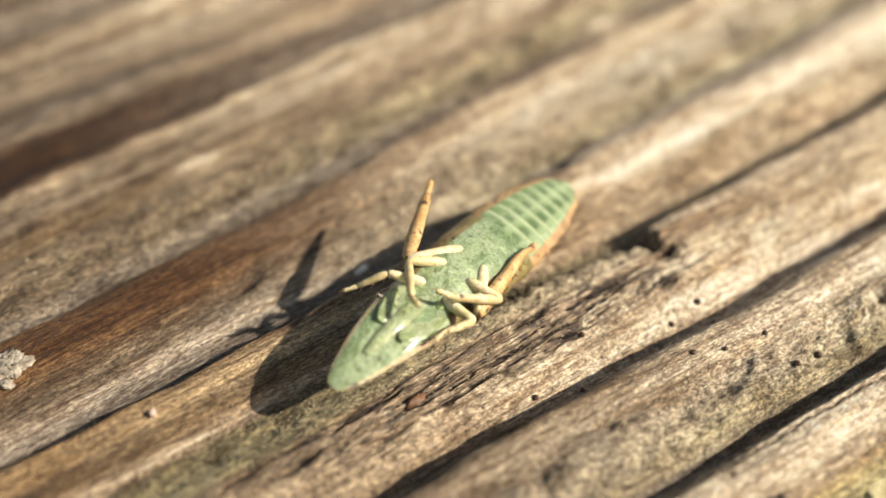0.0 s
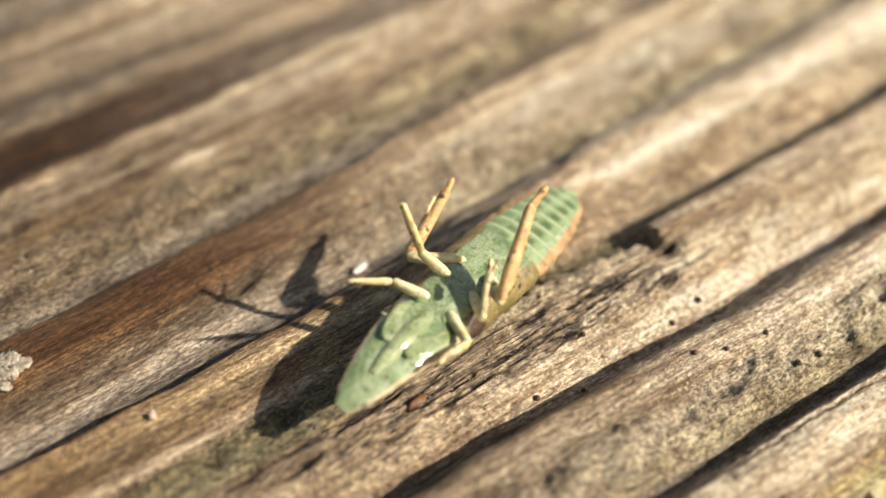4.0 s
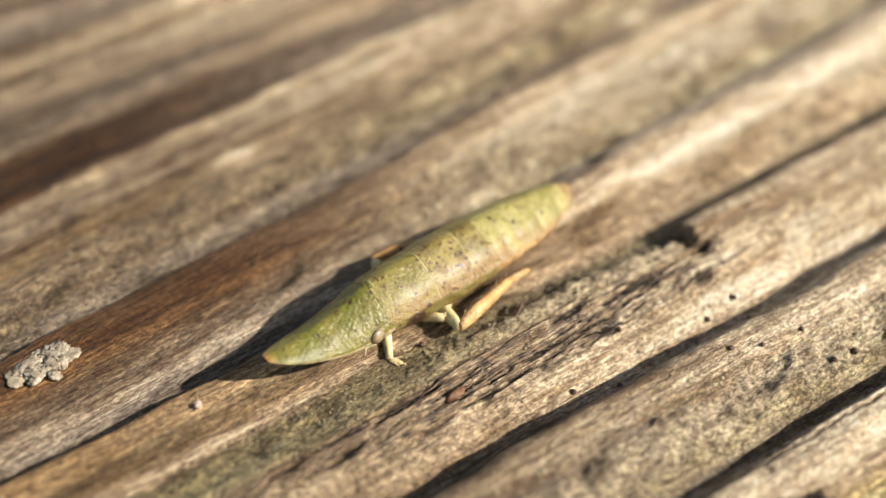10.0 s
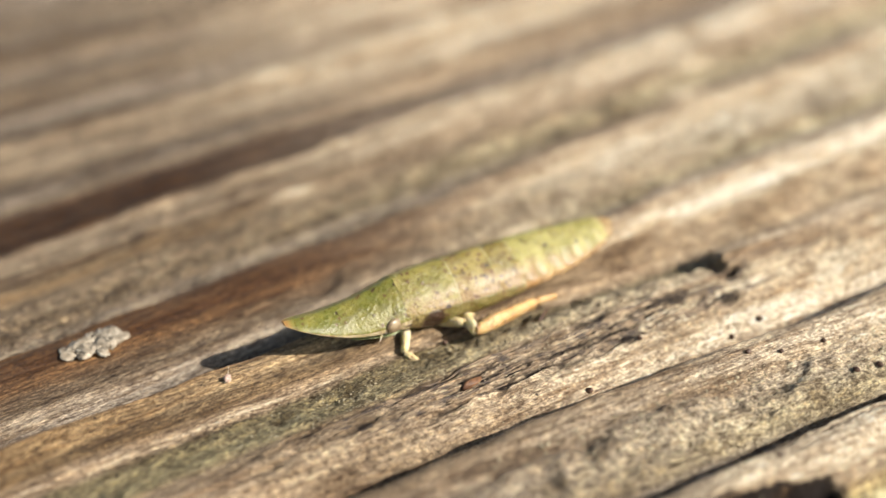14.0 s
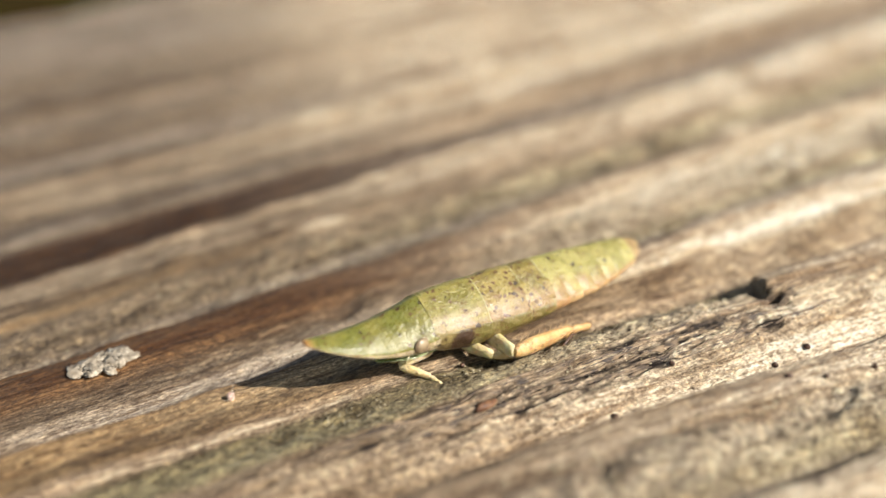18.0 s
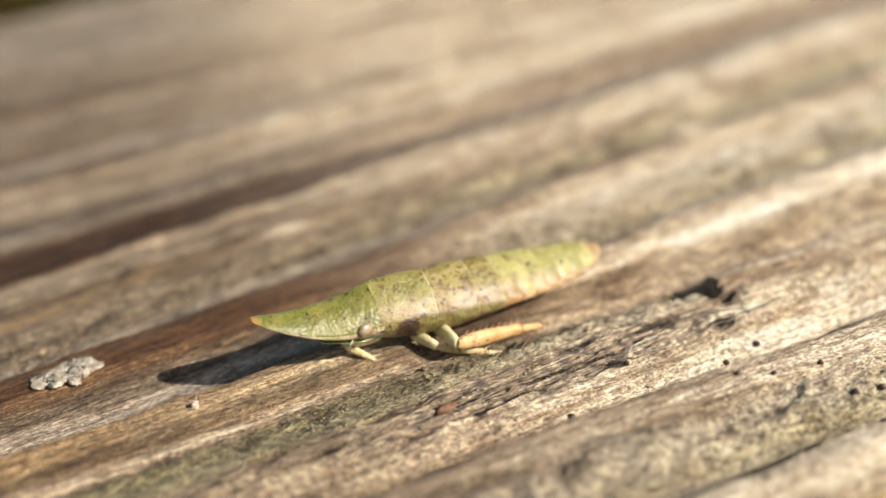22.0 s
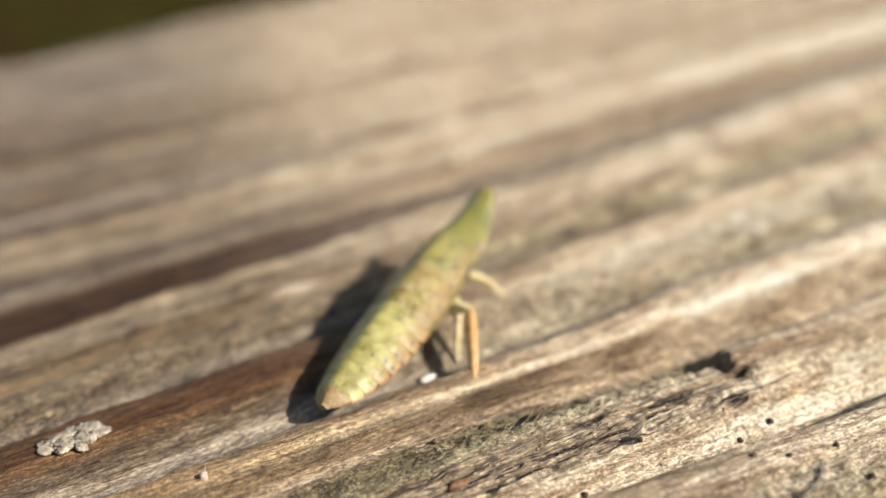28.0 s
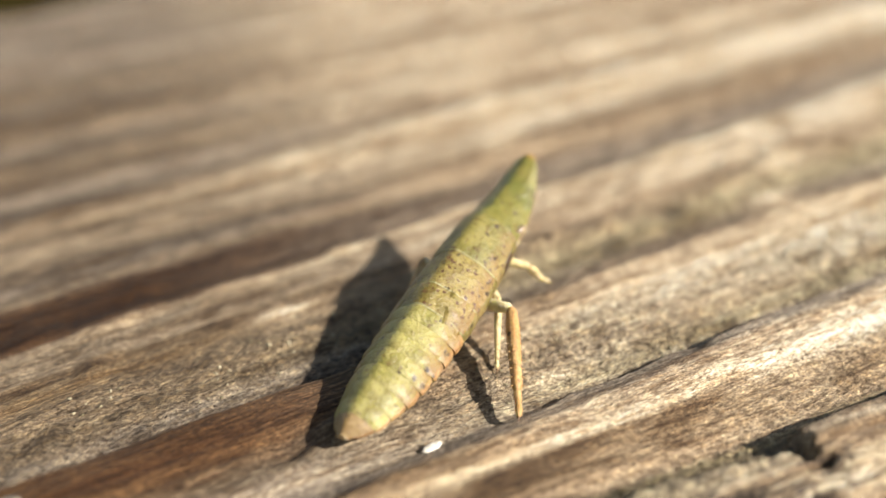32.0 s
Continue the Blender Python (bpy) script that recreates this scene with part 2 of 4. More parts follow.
WOOD = wood_material()
BROWN = (0.085, 0.034, 0.012)
BACK_GREEN = skin_material("back_cuticle", (0.147, 0.128, 0.020), (0.240, 0.200, 0.048), (0.090, 0.060, 0.010), BROWN, 0.3, 0.24, 0.9, 0.5, flank=0.6, coat=0.22)
PAD_GREEN = skin_material("wing_pad_cuticle", (0.157, 0.120, 0.021), (0.262, 0.202, 0.056), (0.10, 0.056, 0.012), BROWN, 0.3, 0.24, 0.95, 0.9, flank=0.6, coat=0.22)
HEAD_GREEN = skin_material("head_cuticle", (0.114, 0.115, 0.014), (0.180, 0.158, 0.030), (0.082, 0.070, 0.008), BROWN, 0.3, 0.22, 0.85, 0.3, nose=True, beads=0.12, relief=0.5, coat=0.22)
TAIL_GREEN = skin_material("abdomen_cuticle", (0.208, 0.183, 0.038), (0.325, 0.284, 0.088), (0.14, 0.105, 0.018), BROWN, 0.35, 0.25, 0.6, 0.35, flank=0.75, coat=0.2)
TAIL_TIP = skin_material("tail_tip_cuticle", (0.240, 0.152, 0.056), (0.336, 0.240, 0.112), (0.160, 0.088, 0.032), BROWN)
SIDE = skin_material("side_cuticle", (0.14, 0.115, 0.026), (0.23, 0.170, 0.060), (0.13, 0.065, 0.018), BROWN, specks=0.7, crowd=0.5, coat=0.4)
FRONT_SIDE = skin_material("front_side_cuticle", (0.14, 0.115, 0.026), (0.22, 0.165, 0.058), (0.12, 0.060, 0.018), BROWN, specks=0.75, crowd=0.6, blot=True, coat=0.4)
SEAM = skin_material("seam_cuticle", (0.247, 0.217, 0.083), (0.330, 0.300, 0.143), (0.188, 0.143, 0.053), BROWN, 0.3, 0.4, 0.3)
PALE_RIM = skin_material("pale_rim_cuticle", (0.365, 0.289, 0.153), (0.459, 0.374, 0.230), (0.272, 0.153, 0.064), BROWN, 0.4, 0.3, 0.6)
BELLY = skin_material("belly_cuticle", (0.135, 0.195, 0.075), (0.29, 0.345, 0.185), (0.085, 0.115, 0.03), (0.22, 0.17, 0.06), 0.5, 0.16, 0.4, 0.2, relief=0.8, coat=0.9)
FACE = skin_material("face_cuticle", (0.18, 0.225, 0.085), (0.32, 0.355, 0.19), (0.11, 0.12, 0.03), (0.22, 0.17, 0.06), 0.5, 0.15, 0.4, 0.2, relief=0.8, coat=0.9)


def banded_belly():
    """Mint green underside with pale bands across and darker patches in pairs."""
    m = Mat("banded_belly_cuticle", 0.3)
    o = m.coords((1 / MM,) * 3)
    x = m.n.new("ShaderNodeSeparateXYZ")
    m.l.new(o, x.inputs[0])
    away = m.math("ABSOLUTE", m.math("SUBTRACT", m.math("ABSOLUTE", x.outputs[1]), 0.33))
    ahead = m.math("ADD", x.outputs[0], m.math("MULTIPLY", m.noise(o, 3.0, 2.0), 0.12))
    patch = m.math("MULTIPLY", m.ramp(away, 0.24, 0.10), m.ramp(m.math("ABSOLUTE", m.math("SUBTRACT", ahead, 0.12)), 0.2, 0.08))
    c = m.mix(m.ramp(m.noise(o, 2.0, 3.0), 0.35, 0.65), (0.15, 0.205, 0.085), (0.26, 0.32, 0.165))
    c = m.mix(m.ramp(ahead, -0.08, -0.24, 0.0, 0.7), c, (0.42, 0.455, 0.28))
    c = m.mix(m.math("MULTIPLY", patch, 0.75), c, (0.06, 0.095, 0.03))
    m.colour(c)
    m.bump(m.noise(o, 3.0, 4.0), 0.6, 0.12 * MM)
    m.b.inputs["Coat Weight"].default_value, m.b.inputs["Coat Roughness"].default_value = 0.4, 0.2
    return m.gloss(None, 0.5, 0.5).m


TAIL_BELLY = banded_belly()
RIM = skin_material("rim_cuticle", (0.306, 0.170, 0.064), (0.408, 0.264, 0.119), (0.178, 0.085, 0.030), BROWN, 0.3, 0.38, 0.6)
MINT = plain_material("mint_cuticle", (0.22, 0.30, 0.11), (0.38, 0.43, 0.21), 1.5, 0.18, 0.03, 0.5, 0.6)
THIGH = skin_material("pale_leg_cuticle", (0.60, 0.50, 0.26), (0.70, 0.61, 0.38), (0.50, 0.36, 0.16), (0.34, 0.18, 0.07), 0.5, 0.26, 0.3)
SHANK = skin_material("tan_leg_cuticle", (0.54, 0.41, 0.19), (0.64, 0.52, 0.29), (0.42, 0.25, 0.10), BROWN, 0.4, 0.32, 0.6)
SHIN = skin_material("orange_leg_cuticle", (0.45, 0.25, 0.085), (0.57, 0.37, 0.16), (0.32, 0.14, 0.045), BROWN, 0.4, 0.34, 0.6, 0.5)
EYE_SKIN = plain_material("eye_cuticle", (0.15, 0.10, 0.055), (0.30, 0.23, 0.14), 3.0, 0.35, 0.02, None, 0.5)
CLAW = plain_material("claw_cuticle", (0.10, 0.05, 0.02), (0.22, 0.10, 0.04), 6.0, 0.4)
DARK_PELLET = plain_material("dark_pellet", (0.04, 0.02, 0.012), (0.13, 0.065, 0.035), 6.0, 0.5)
BROWN_CHIP = plain_material("brown_chip", (0.07, 0.03, 0.014), (0.18, 0.085, 0.035), 3.0, 0.6)
WHITE_FLAKE = plain_material("white_flake", (0.62, 0.56, 0.46), (0.88, 0.84, 0.76), 2.5, 0.45, 0.2)
CREAM_CRUST = plain_material("cream_crust", (0.20, 0.16, 0.11), (0.46, 0.40, 0.31), 1.4, 0.6, 0.2)
YELLOW_CRUST = plain_material("yellow_crust", (0.34, 0.27, 0.12), (0.62, 0.53, 0.29), 5.0, 0.7, 0.2)
PINK_CRUMB = plain_material("pink_crumb", (0.34, 0.22, 0.17), (0.62, 0.50, 0.42), 6.0, 0.4, 0.1)
GREY_CRUST = plain_material("grey_crust", (0.18, 0.145, 0.08), (0.48, 0.41, 0.27), 1.6, 0.8, 0.12)
FIBRE_BROWN = plain_material("split_fibre", (0.03, 0.018, 0.012), (0.22, 0.15, 0.085), 2.6, 0.65, 0.04)
FIBRE = plain_material("pale_fibre", (0.60, 0.50, 0.36), (0.75, 0.66, 0.5), 4.0, 0.5)


def ground_material():
    m = Mat("grass_ground", 0.9)
    o = m.coords((1, 1, 1))
    n = m.noise(o, 9.0, 4.0, 0.6)
    c = m.mix(m.ramp(n, 0.35, 0.65), (0.016, 0.012, 0.004), (0.040, 0.040, 0.008))
    m.colour(m.mix(m.ramp(m.noise(o, 2.5, 3.0), 0.45, 0.6), c, (0.03, 0.018, 0.007)))
    m.bump(n, 0.6, 0.03)
    m.gloss(1.0, 0.0)
    return m.m


# ---- small builders ----
def part(name, bm, material, parent=None, label="", smooth=True):
    """Links a bmesh as one mesh object, under a thing or part if one is given."""
    mesh = bpy.data.meshes.new(name)
    bm.to_mesh(mesh)
    bm.free()
    for mat in material if isinstance(material, (list, tuple)) else (material,):
        mesh.materials.append(mat)
    if smooth:
        mesh.polygons.foreach_set("use_smooth", [True] * len(mesh.polygons))
    ob = new(name, mesh)
    ob.parent = parent
    return tagged(ob, label)


def loft(rings, slots=None, closed=True, caps=True):
    """A skin over rings of points; slots: the material of each strip round the ring."""
    bm = bmesh.new()
    rows = [[bm.verts.new(p) for p in ring] for ring in rings]
    n = len(rings[0])
    for a, b in zip(rows, rows[1:]):
        for i in range(n if closed else n - 1):
            j = (i + 1) % n
            face = bm.faces.new((a[i], a[j], b[j], b[i]))
            face.material_index = slots[i] if slots else 0
    if caps:
        for row in (rows[0], rows[-1]):
            bm.faces.new([bm.verts.new(v.co) for v in row])      # a sharp rim
    bmesh.ops.recalc_face_normals(bm, faces=bm.faces)
    return bm


def tube(points, radii, sides=10, flat=1.0):
    """A tapering limb through points along x; flat squeezes it sideways."""
    rings = []
    for p, r in zip(points, radii):
        rings.append([(p[0], p[1] + r * flat * math.cos(a), p[2] + r * math.sin(a)) for a in (2 * math.pi * k / sides for k in range(sides))])
    return loft(rings)


def lump(size, seed, detail=2, rough=0.25, scale=1.0):
    """An uneven rounded crumb, its base at z = 0."""
    bm = bmesh.new()
    bmesh.ops.create_icosphere(bm, subdivisions=detail, radius=1.0)
    for v in bm.verts:
        k = 1 + rough * noise.noise(v.co * scale * 1.7 + Vector((seed * 3.1, seed, 0)))
        v.co = Vector((v.co.x * size[0], v.co.y * size[1], (v.co.z + 0.75) * size[2])) * k
    return bm


# ---- the board ----
# the worn rings across the grain: place, then height in millimetres towards -x and towards +x; each rises towards +y and breaks off
NEAR_RINGS = [(-13.5, -0.3, -0.3), (-12.4, -0.1, -0.15), (-11.9, 0.2, 0.3), (-11.0, 0.5, 0.6), (-10.45, 0.5, 0.6), (-10.15, -0.2, -0.7), (-9.6, -0.3, -0.75), (-9.2, -0.05, -0.25),
              (-8.6, 0.1, 0.1), (-8.0, 0.35, 0.38), (-7.4, 0.58, 0.62), (-6.95, 0.62, 0.66), (-6.6, 0.35, 0.36), (-6.0, -0.65, -0.75), (-5.6, -0.75, -0.8), (-5.1, -0.4, -0.4),
              (-4.4, 0.05, 0.08), (-3.6, 0.25, 0.22), (-3.1, 0.1, 0.36), (-2.4, 0.02, 0.42), (-2.15, 0.02, -0.5), (-1.5, 0.1, -0.6), (-0.7, 0.3, -0.15), (0.2, 0.48, 0.2)]
MID_RINGS = [(0.85, 0.6, 0.4), (1.1, 0.2, 0.44), (1.3, -0.35, 0.44), (1.75, -0.4, 0.38), (2.0, -0.35, -0.3), (2.5, -0.25, -0.35), (3.5, 0.0, -0.05), (4.6, 0.25, 0.12), (5.6, 0.42, 0.3),
             (6.2, 0.45, 0.42), (6.45, 0.0, -0.1), (6.9, -0.25, -0.3), (8.0, 0.0, 0.0), (9.8, 0.2, 0.28), (10.3, 0.1, 0.0), (11.2, 0.15, 0.12), (13.0, 0.25, 0.45), (13.6, 0.24, 0.45),
             (14.1, 0.12, -0.1), (15.0, 0.12, -0.2), (16.1, 0.2, 0.0), (16.8, 0.3, 0.05), (19.2, 0.25, 0.3), (20.2, 0.1, 0.0), (22.5, 0.25, 0.2)]
FAR_EDGES = (25.0, 32.4, 39.2, 46.0, 53.0, 61.0, 69.0, 78.0, 88.0)
# tones of bare and overgrown wood
TONES = dict(cream=(0.72, 0.60, 0.445), pale=(0.60, 0.495, 0.37), tan=(0.25, 0.19, 0.13), rose=(0.36, 0.275, 0.19), ash=(0.30, 0.25, 0.20), slate=(0.145, 0.12, 0.098), gold=(0.205, 0.14, 0.075),
             brown=(0.145, 0.080, 0.036), umber=(0.088, 0.042, 0.017), stain=(0.060, 0.029, 0.011), olive=(0.37, 0.315, 0.205), moss=(0.235, 0.20, 0.12), yellow=(0.55, 0.46, 0.25), dun=(0.19, 0.145, 0.10))
# across the grain: place, tone towards -x, tone towards +x
TONE_ROWS = [(-16, "yellow", "yellow"), (-12.3, "yellow", "yellow"), (-12, "dun", "rose"), (-11, "dun", "pale"), (-10.3, "dun", "pale"), (-9.8, "slate", "slate"),
             (-9.4, "tan", "olive"), (-8.3, "ash", "pale"), (-8, "ash", "cream"), (-7.4, "tan", "pale"), (-6.9, "tan", "pale"), (-6.6, "slate", "ash"), (-5.9, "slate", "ash"),
             (-5.5, "tan", "pale"), (-4.8, "rose", "cream"), (-3.8, "rose", "cream"), (-3.3, "tan", "pale"), (-2.9, "moss", "pale"), (-2.4, "moss", "ash"),
             (-1.75, "moss", "olive"), (-1.5, "rose", "pale"), (-1.3, "pale", "cream"), (-1.05, "rose", "cream"), (-0.75, "gold", "cream"), (0.1, "gold", "cream"),
             (0.5, "gold", "pale"), (1, "brown", "pale"), (1.3, "slate", "ash"), (2, "slate", "ash"), (2.5, "ash", "olive"), (3.4, "dun", "pale"), (4.4, "brown", "pale"),
             (5, "umber", "cream"), (6.1, "brown", "pale"), (6.5, "slate", "slate"), (7.3, "ash", "ash"), (8, "dun", "olive"), (9.5, "dun", "rose"), (10.5, "gold", "rose"),
             (11.6, "dun", "pale"), (13.3, "tan", "cream"), (13.6, "umber", "rose"), (13.9, "stain", "ash"), (16.2, "stain", "ash"), (16.8, "dun", "rose"),
             (18, "slate", "rose"), (20.5, "dun", "pale"), (24.6, "dun", "cream"), (25.8, "slate", "rose"), (27.5, "ash", "rose"), (29, "dun", "pale"), (32.2, "dun", "pale"),
             (33.5, "slate", "rose"), (36, "dun", "pale"), (39, "dun", "pale"), (40.5, "slate", "rose"), (43, "dun", "pale"), (46, "dun", "pale"), (47.5, "slate", "rose"),
             (50, "ash", "pale"), (53, "ash", "cream"), (55, "slate", "rose"), (60, "ash", "cream"), (62.5, "slate", "rose"), (68, "ash", "pale"), (71, "slate", "rose"),
             (78, "ash", "pale"), (90, "ash", "pale")]


def value_noise(x, y, seed):
    """Smooth noise from -1 to 1 on arrays."""
    xi, yi = np.floor(x).astype(np.int64), np.floor(y).astype(np.int64)
    fx, fy = x - xi, y - yi
    fx, fy = fx * fx * (3 - 2 * fx), fy * fy * (3 - 2 * fy)

    def corner(a, b):
        h = (a * 374761393 + b * 668265263 + seed * 1442695041) & 0xFFFFFFFF
        h = ((h ^ (h >> 13)) * 1274126177) & 0xFFFFFFFF
        return ((h ^ (h >> 16)) & 0xFFFF) / 32767.5 - 1
    return ((corner(xi, yi) * (1 - fx) + corner(xi + 1, yi) * fx) * (1 - fy)
            + (corner(xi, yi + 1) * (1 - fx) + corner(xi + 1, yi + 1) * fx) * fy)


def ring_of(u, v):
    """The growth ring on which a point lies: the grain fans out a little along the board."""
    s = np.array(v, dtype=float)
    for _ in range(6):
        s = v - u * (0.03 + 0.12 * np.tanh(s / 8.0))
    return s


def band(s, lo, hi, soft=0.35):
    return 0.25 * (1 + np.tanh((s - lo) / soft * 1.5)) * (1 + np.tanh((hi - s) / soft * 1.5))


def spot(u, v, cu, cv, ru, rv, turn=0.0):
    c, k = math.cos(radians(turn)), math.sin(radians(turn))
    a, b = (u - cu) * c + (v - cv) * k, -(u - cu) * k + (v - cv) * c
    return np.exp(-((a / ru) ** 2 + (b / rv) ** 2))


def ridge_table(column):
    """Height across the grain; wear rounds the rings, the far ones more."""
    points = NEAR_RINGS + MID_RINGS
    for k, e in enumerate(FAR_EDGES):
        points = points + [(e - 0.8, 0.42, 0.42), (e, 0.40, 0.40), (e + 0.9, -0.05, -0.05), (e + 3.2, 0.12, 0.12)]
    x = np.arange(-30.0, 119.0, 0.02)
    h = np.interp(x, [p[0] for p in points], [p[1 + column] for p in points])

    def worn(sigma):
        k = np.exp(-0.5 * (np.arange(-100, 101) * 0.02 / sigma) ** 2)
        return np.convolve(np.pad(h, 100, "edge"), k / k.sum(), "valid")
    far = np.clip((x - 8) / 14, 0, 1)
    return x, worn(0.11) * (1 - far) + worn(0.35) * far


def tone_at(s, u):
    """The wood's colour, from ring to ring, darker along the troughs; it greys and pales along the board."""
    at = [row[0] for row in TONE_ROWS]
    side = np.clip(0.5 + 0.5 * np.tanh((u - 2.5 - 0.06 * np.clip(s, -14, 14) - 0.22 * np.clip(s - 14, 0, 60)) / (5.5 + 0.08 * np.clip(s, 0, 60))) + 0.12 * value_noise(u * 0.12, s * 0.4, 33), 0, 1)
    left, right = (np.stack([np.interp(s, at, [TONES[row[c]][i] for row in TONE_ROWS]) for i in range(3)], 1) for c in (1, 2))
    return left * (1 - side)[:, None] + right * side[:, None]


LEFT_TABLE, RIGHT_TABLE = ridge_table(0), ridge_table(1)


def ridges(s, u):
    side = 0.5 + 0.5 * np.tanh((u - 2.0) / 4.0)
    return np.interp(s, *LEFT_TABLE) * (1 - side) + np.interp(s, *RIGHT_TABLE) * side


def surface(u, v):
    """Height of the wood in millimetres, with its tone and the masks for what grows and rots on it and for shade
    painted into gaps.
    """
    s = ring_of(u, v)
    wob = s + 0.14 * value_noise(u * 0.16, s * 0.3, 1) + 0.06 * value_noise(u * 0.6, s * 0.8, 2) + 0.05 * value_noise(u * 1.4, s * 1.6, 42) + 0.03 * value_noise(u * 3.6, s * 2.0, 21)
    h = ridges(wob, u)
    h = h * (0.9 + 0.22 * value_noise(u * 0.09, s * 0.3, 3))
    far = np.clip((s - 4) / 6, 0, 1)
    fibre = value_noise(u * 0.22, s * 4.0, 4) + 0.6 * value_noise(u * 0.6, s * 10.0, 5)
    h = h + 0.03 * fibre + 0.10 * value_noise(u * 0.12, v * 0.12, 6) + 0.05 * value_noise(u * 0.7, s * 1.2, 7)
    h = h + far * 0.16 * np.clip(value_noise(u * 0.55, s * 0.9, 23) + 0.5 * value_noise(u * 1.3, s * 1.7, 24) - 0.1, 0, None)
    right = 0.5 + 0.5 * np.tanh((u - 1.0) / 3.0)
    crumbs = band(wob, -9.5, -8.05, 0.2) * (0.75 + 0.4 * value_noise(u * 0.35, s * 0.4, 9))
    dust = band(wob, -3.2, -1.55, 0.2) * np.clip((8.6 - u) / 0.5, 0, 1) * (0.75 + 0.4 * value_noise(u * 0.5, s * 0.6, 8))
    dust = np.maximum(dust, band(wob, -2.0, 0.0, 0.3) * np.clip((u - 7) / 3, 0, 1) * (0.4 + 0.5 * value_noise(u * 0.4, s * 0.7, 18)))
    dust = np.maximum(dust, band(wob, 6.8, 9.8, 0.4) * (0.5 + 0.5 * value_noise(u * 0.25, s * 0.4, 10)))
    dust = np.maximum(dust, band(wob, 2.1, 4.9, 0.4) * right * (0.6 + 0.6 * value_noise(u * 0.3, s * 0.5, 11)))
    dust = np.maximum(dust, band(wob, -5.6, -3.6, 0.4) * (0.35 + 0.4 * value_noise(u * 0.4, s * 0.7, 19)))
    crust = band(s, -17.0, -12.5, 0.3)
    lichen = np.clip(np.maximum(np.maximum(crumbs, dust), crust), 0, 1)
    h = h + crumbs * (0.42 * np.clip(value_noise(u * 0.9, v * 1.3, 26) + 0.15, 0, 1) + 0.30 * np.clip(value_noise(u * 2.2, v * 2.6, 25) + 0.1, 0, 1) + 0.07 * value_noise(u * 5.6, v * 5.6, 12) - 0.05)
    h = h + (dust + 0.6 * crust) * (0.05 * value_noise(u * 1.1, v * 1.5, 27) + 0.07 * value_noise(u * 2.9, v * 3.3, 28) + 0.06 * value_noise(u * 6.5, v * 6.5, 13) + 0.04 * value_noise(u * 11.0, v * 11.0, 29))
    split = 0.9 * value_noise(u * 0.7, s * 6.5, 71) + 0.7 * value_noise(u * 1.5, s * 13.0, 72)
    weak = band(s, -4.5, -3.15, 0.25) * (0.5 + 0.5 * np.tanh((8.6 - u) * 1.5)) * (0.5 + 0.5 * np.tanh((u + 8) / 2.0))
    char_shade = np.clip((split + 0.25 * value_noise(u * 0.25, s * 0.6, 14) - 0.02) * 3.5, 0, 1) * np.clip(weak * 1.4, 0, 1)
    h = h - 0.15 * char_shade + 0.05 * weak * split
    tone = tone_at(wob, u)
    # a splinter that breaks off square above a hollow
    jag = 8.35 + 0.12 * value_noise(v * 3.0, v * 0.0, 31) + 0.1 * value_noise(v * 8.0, v * 0.0, 32)
    strip = band(s, -4.1, -2.15, 0.22)
    past = np.clip((u - jag) / 0.1, 0, 1)
    h = h + 0.32 * strip * past * np.exp(-np.clip(u - jag, 0, None) / 4.0)
    hollow = np.clip(spot(u, v, 7.0, -2.55, 1.5, 0.26, -6) + 1.0 * spot(u, v, 8.15, -3.0, 0.22, 0.45, 12), 0, 1) * (1 - past)
    h = h - 0.65 * hollow ** 1.3 + 0.2 * spot(u, v, 6.4, -4.1, 2.4, 0.5, -4) * (1 - past)
    # the cavity's darkness under the splinter's end is painted into the colour too
    char_shade = np.maximum(char_shade, 1.2 * np.clip(spot(u, v, 8.15, -3.1, 0.35, 0.6) - 0.25, 0, 1))
    # a deep crevice before the near ring, its shade painted black, and a fine crack along its top
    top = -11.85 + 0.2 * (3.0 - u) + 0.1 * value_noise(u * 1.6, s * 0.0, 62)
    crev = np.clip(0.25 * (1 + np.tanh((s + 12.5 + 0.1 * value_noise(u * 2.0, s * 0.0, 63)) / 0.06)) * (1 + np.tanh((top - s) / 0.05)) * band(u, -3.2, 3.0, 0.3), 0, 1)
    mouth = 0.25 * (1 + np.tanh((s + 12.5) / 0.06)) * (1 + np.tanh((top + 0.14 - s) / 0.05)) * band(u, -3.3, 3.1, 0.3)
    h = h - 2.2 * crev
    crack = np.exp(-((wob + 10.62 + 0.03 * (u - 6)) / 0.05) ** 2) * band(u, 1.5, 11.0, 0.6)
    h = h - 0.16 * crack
    char_shade = np.clip(np.maximum(char_shade, np.maximum(1.0 * (mouth > 0.3), 0.8 * crack)), 0, 1)
    # knots and bleached flecks
    knot, fleck = np.zeros_like(s), np.zeros_like(s)
    for cu, cv, ru, rv in ((15.5, 16.5, 1.5, 0.9), (23.6, 5.6, 1.0, 0.7), (14.7, 10.7, 0.8, 0.5), (8.9, 2.1, 0.5, 0.25), (10.7, 9.4, 0.9, 0.5), (2.6, 6.7, 0.7, 0.25), (-1.6, 6.3, 0.8, 0.3)):
        knot = np.maximum(knot, 0.75 * spot(u, v, cu, cv, ru, rv, 5))
    for cu, cv, ru, rv in ((18.3, 36.4, 2.6, 1.5), (3.0, 24.2, 0.9, 0.8), (26.0, 33.0, 2.0, 1.3), (22.0, 13.0, 1.8, 1.0), (-1.5, 10.5, 1.0, 0.5), (19.0, 9.5, 1.2, 0.8), (12.5, 21.0, 1.6, 1.0)):
        fleck = np.maximum(fleck, 0.8 * spot(u, v, cu, cv, ru, rv, 5))
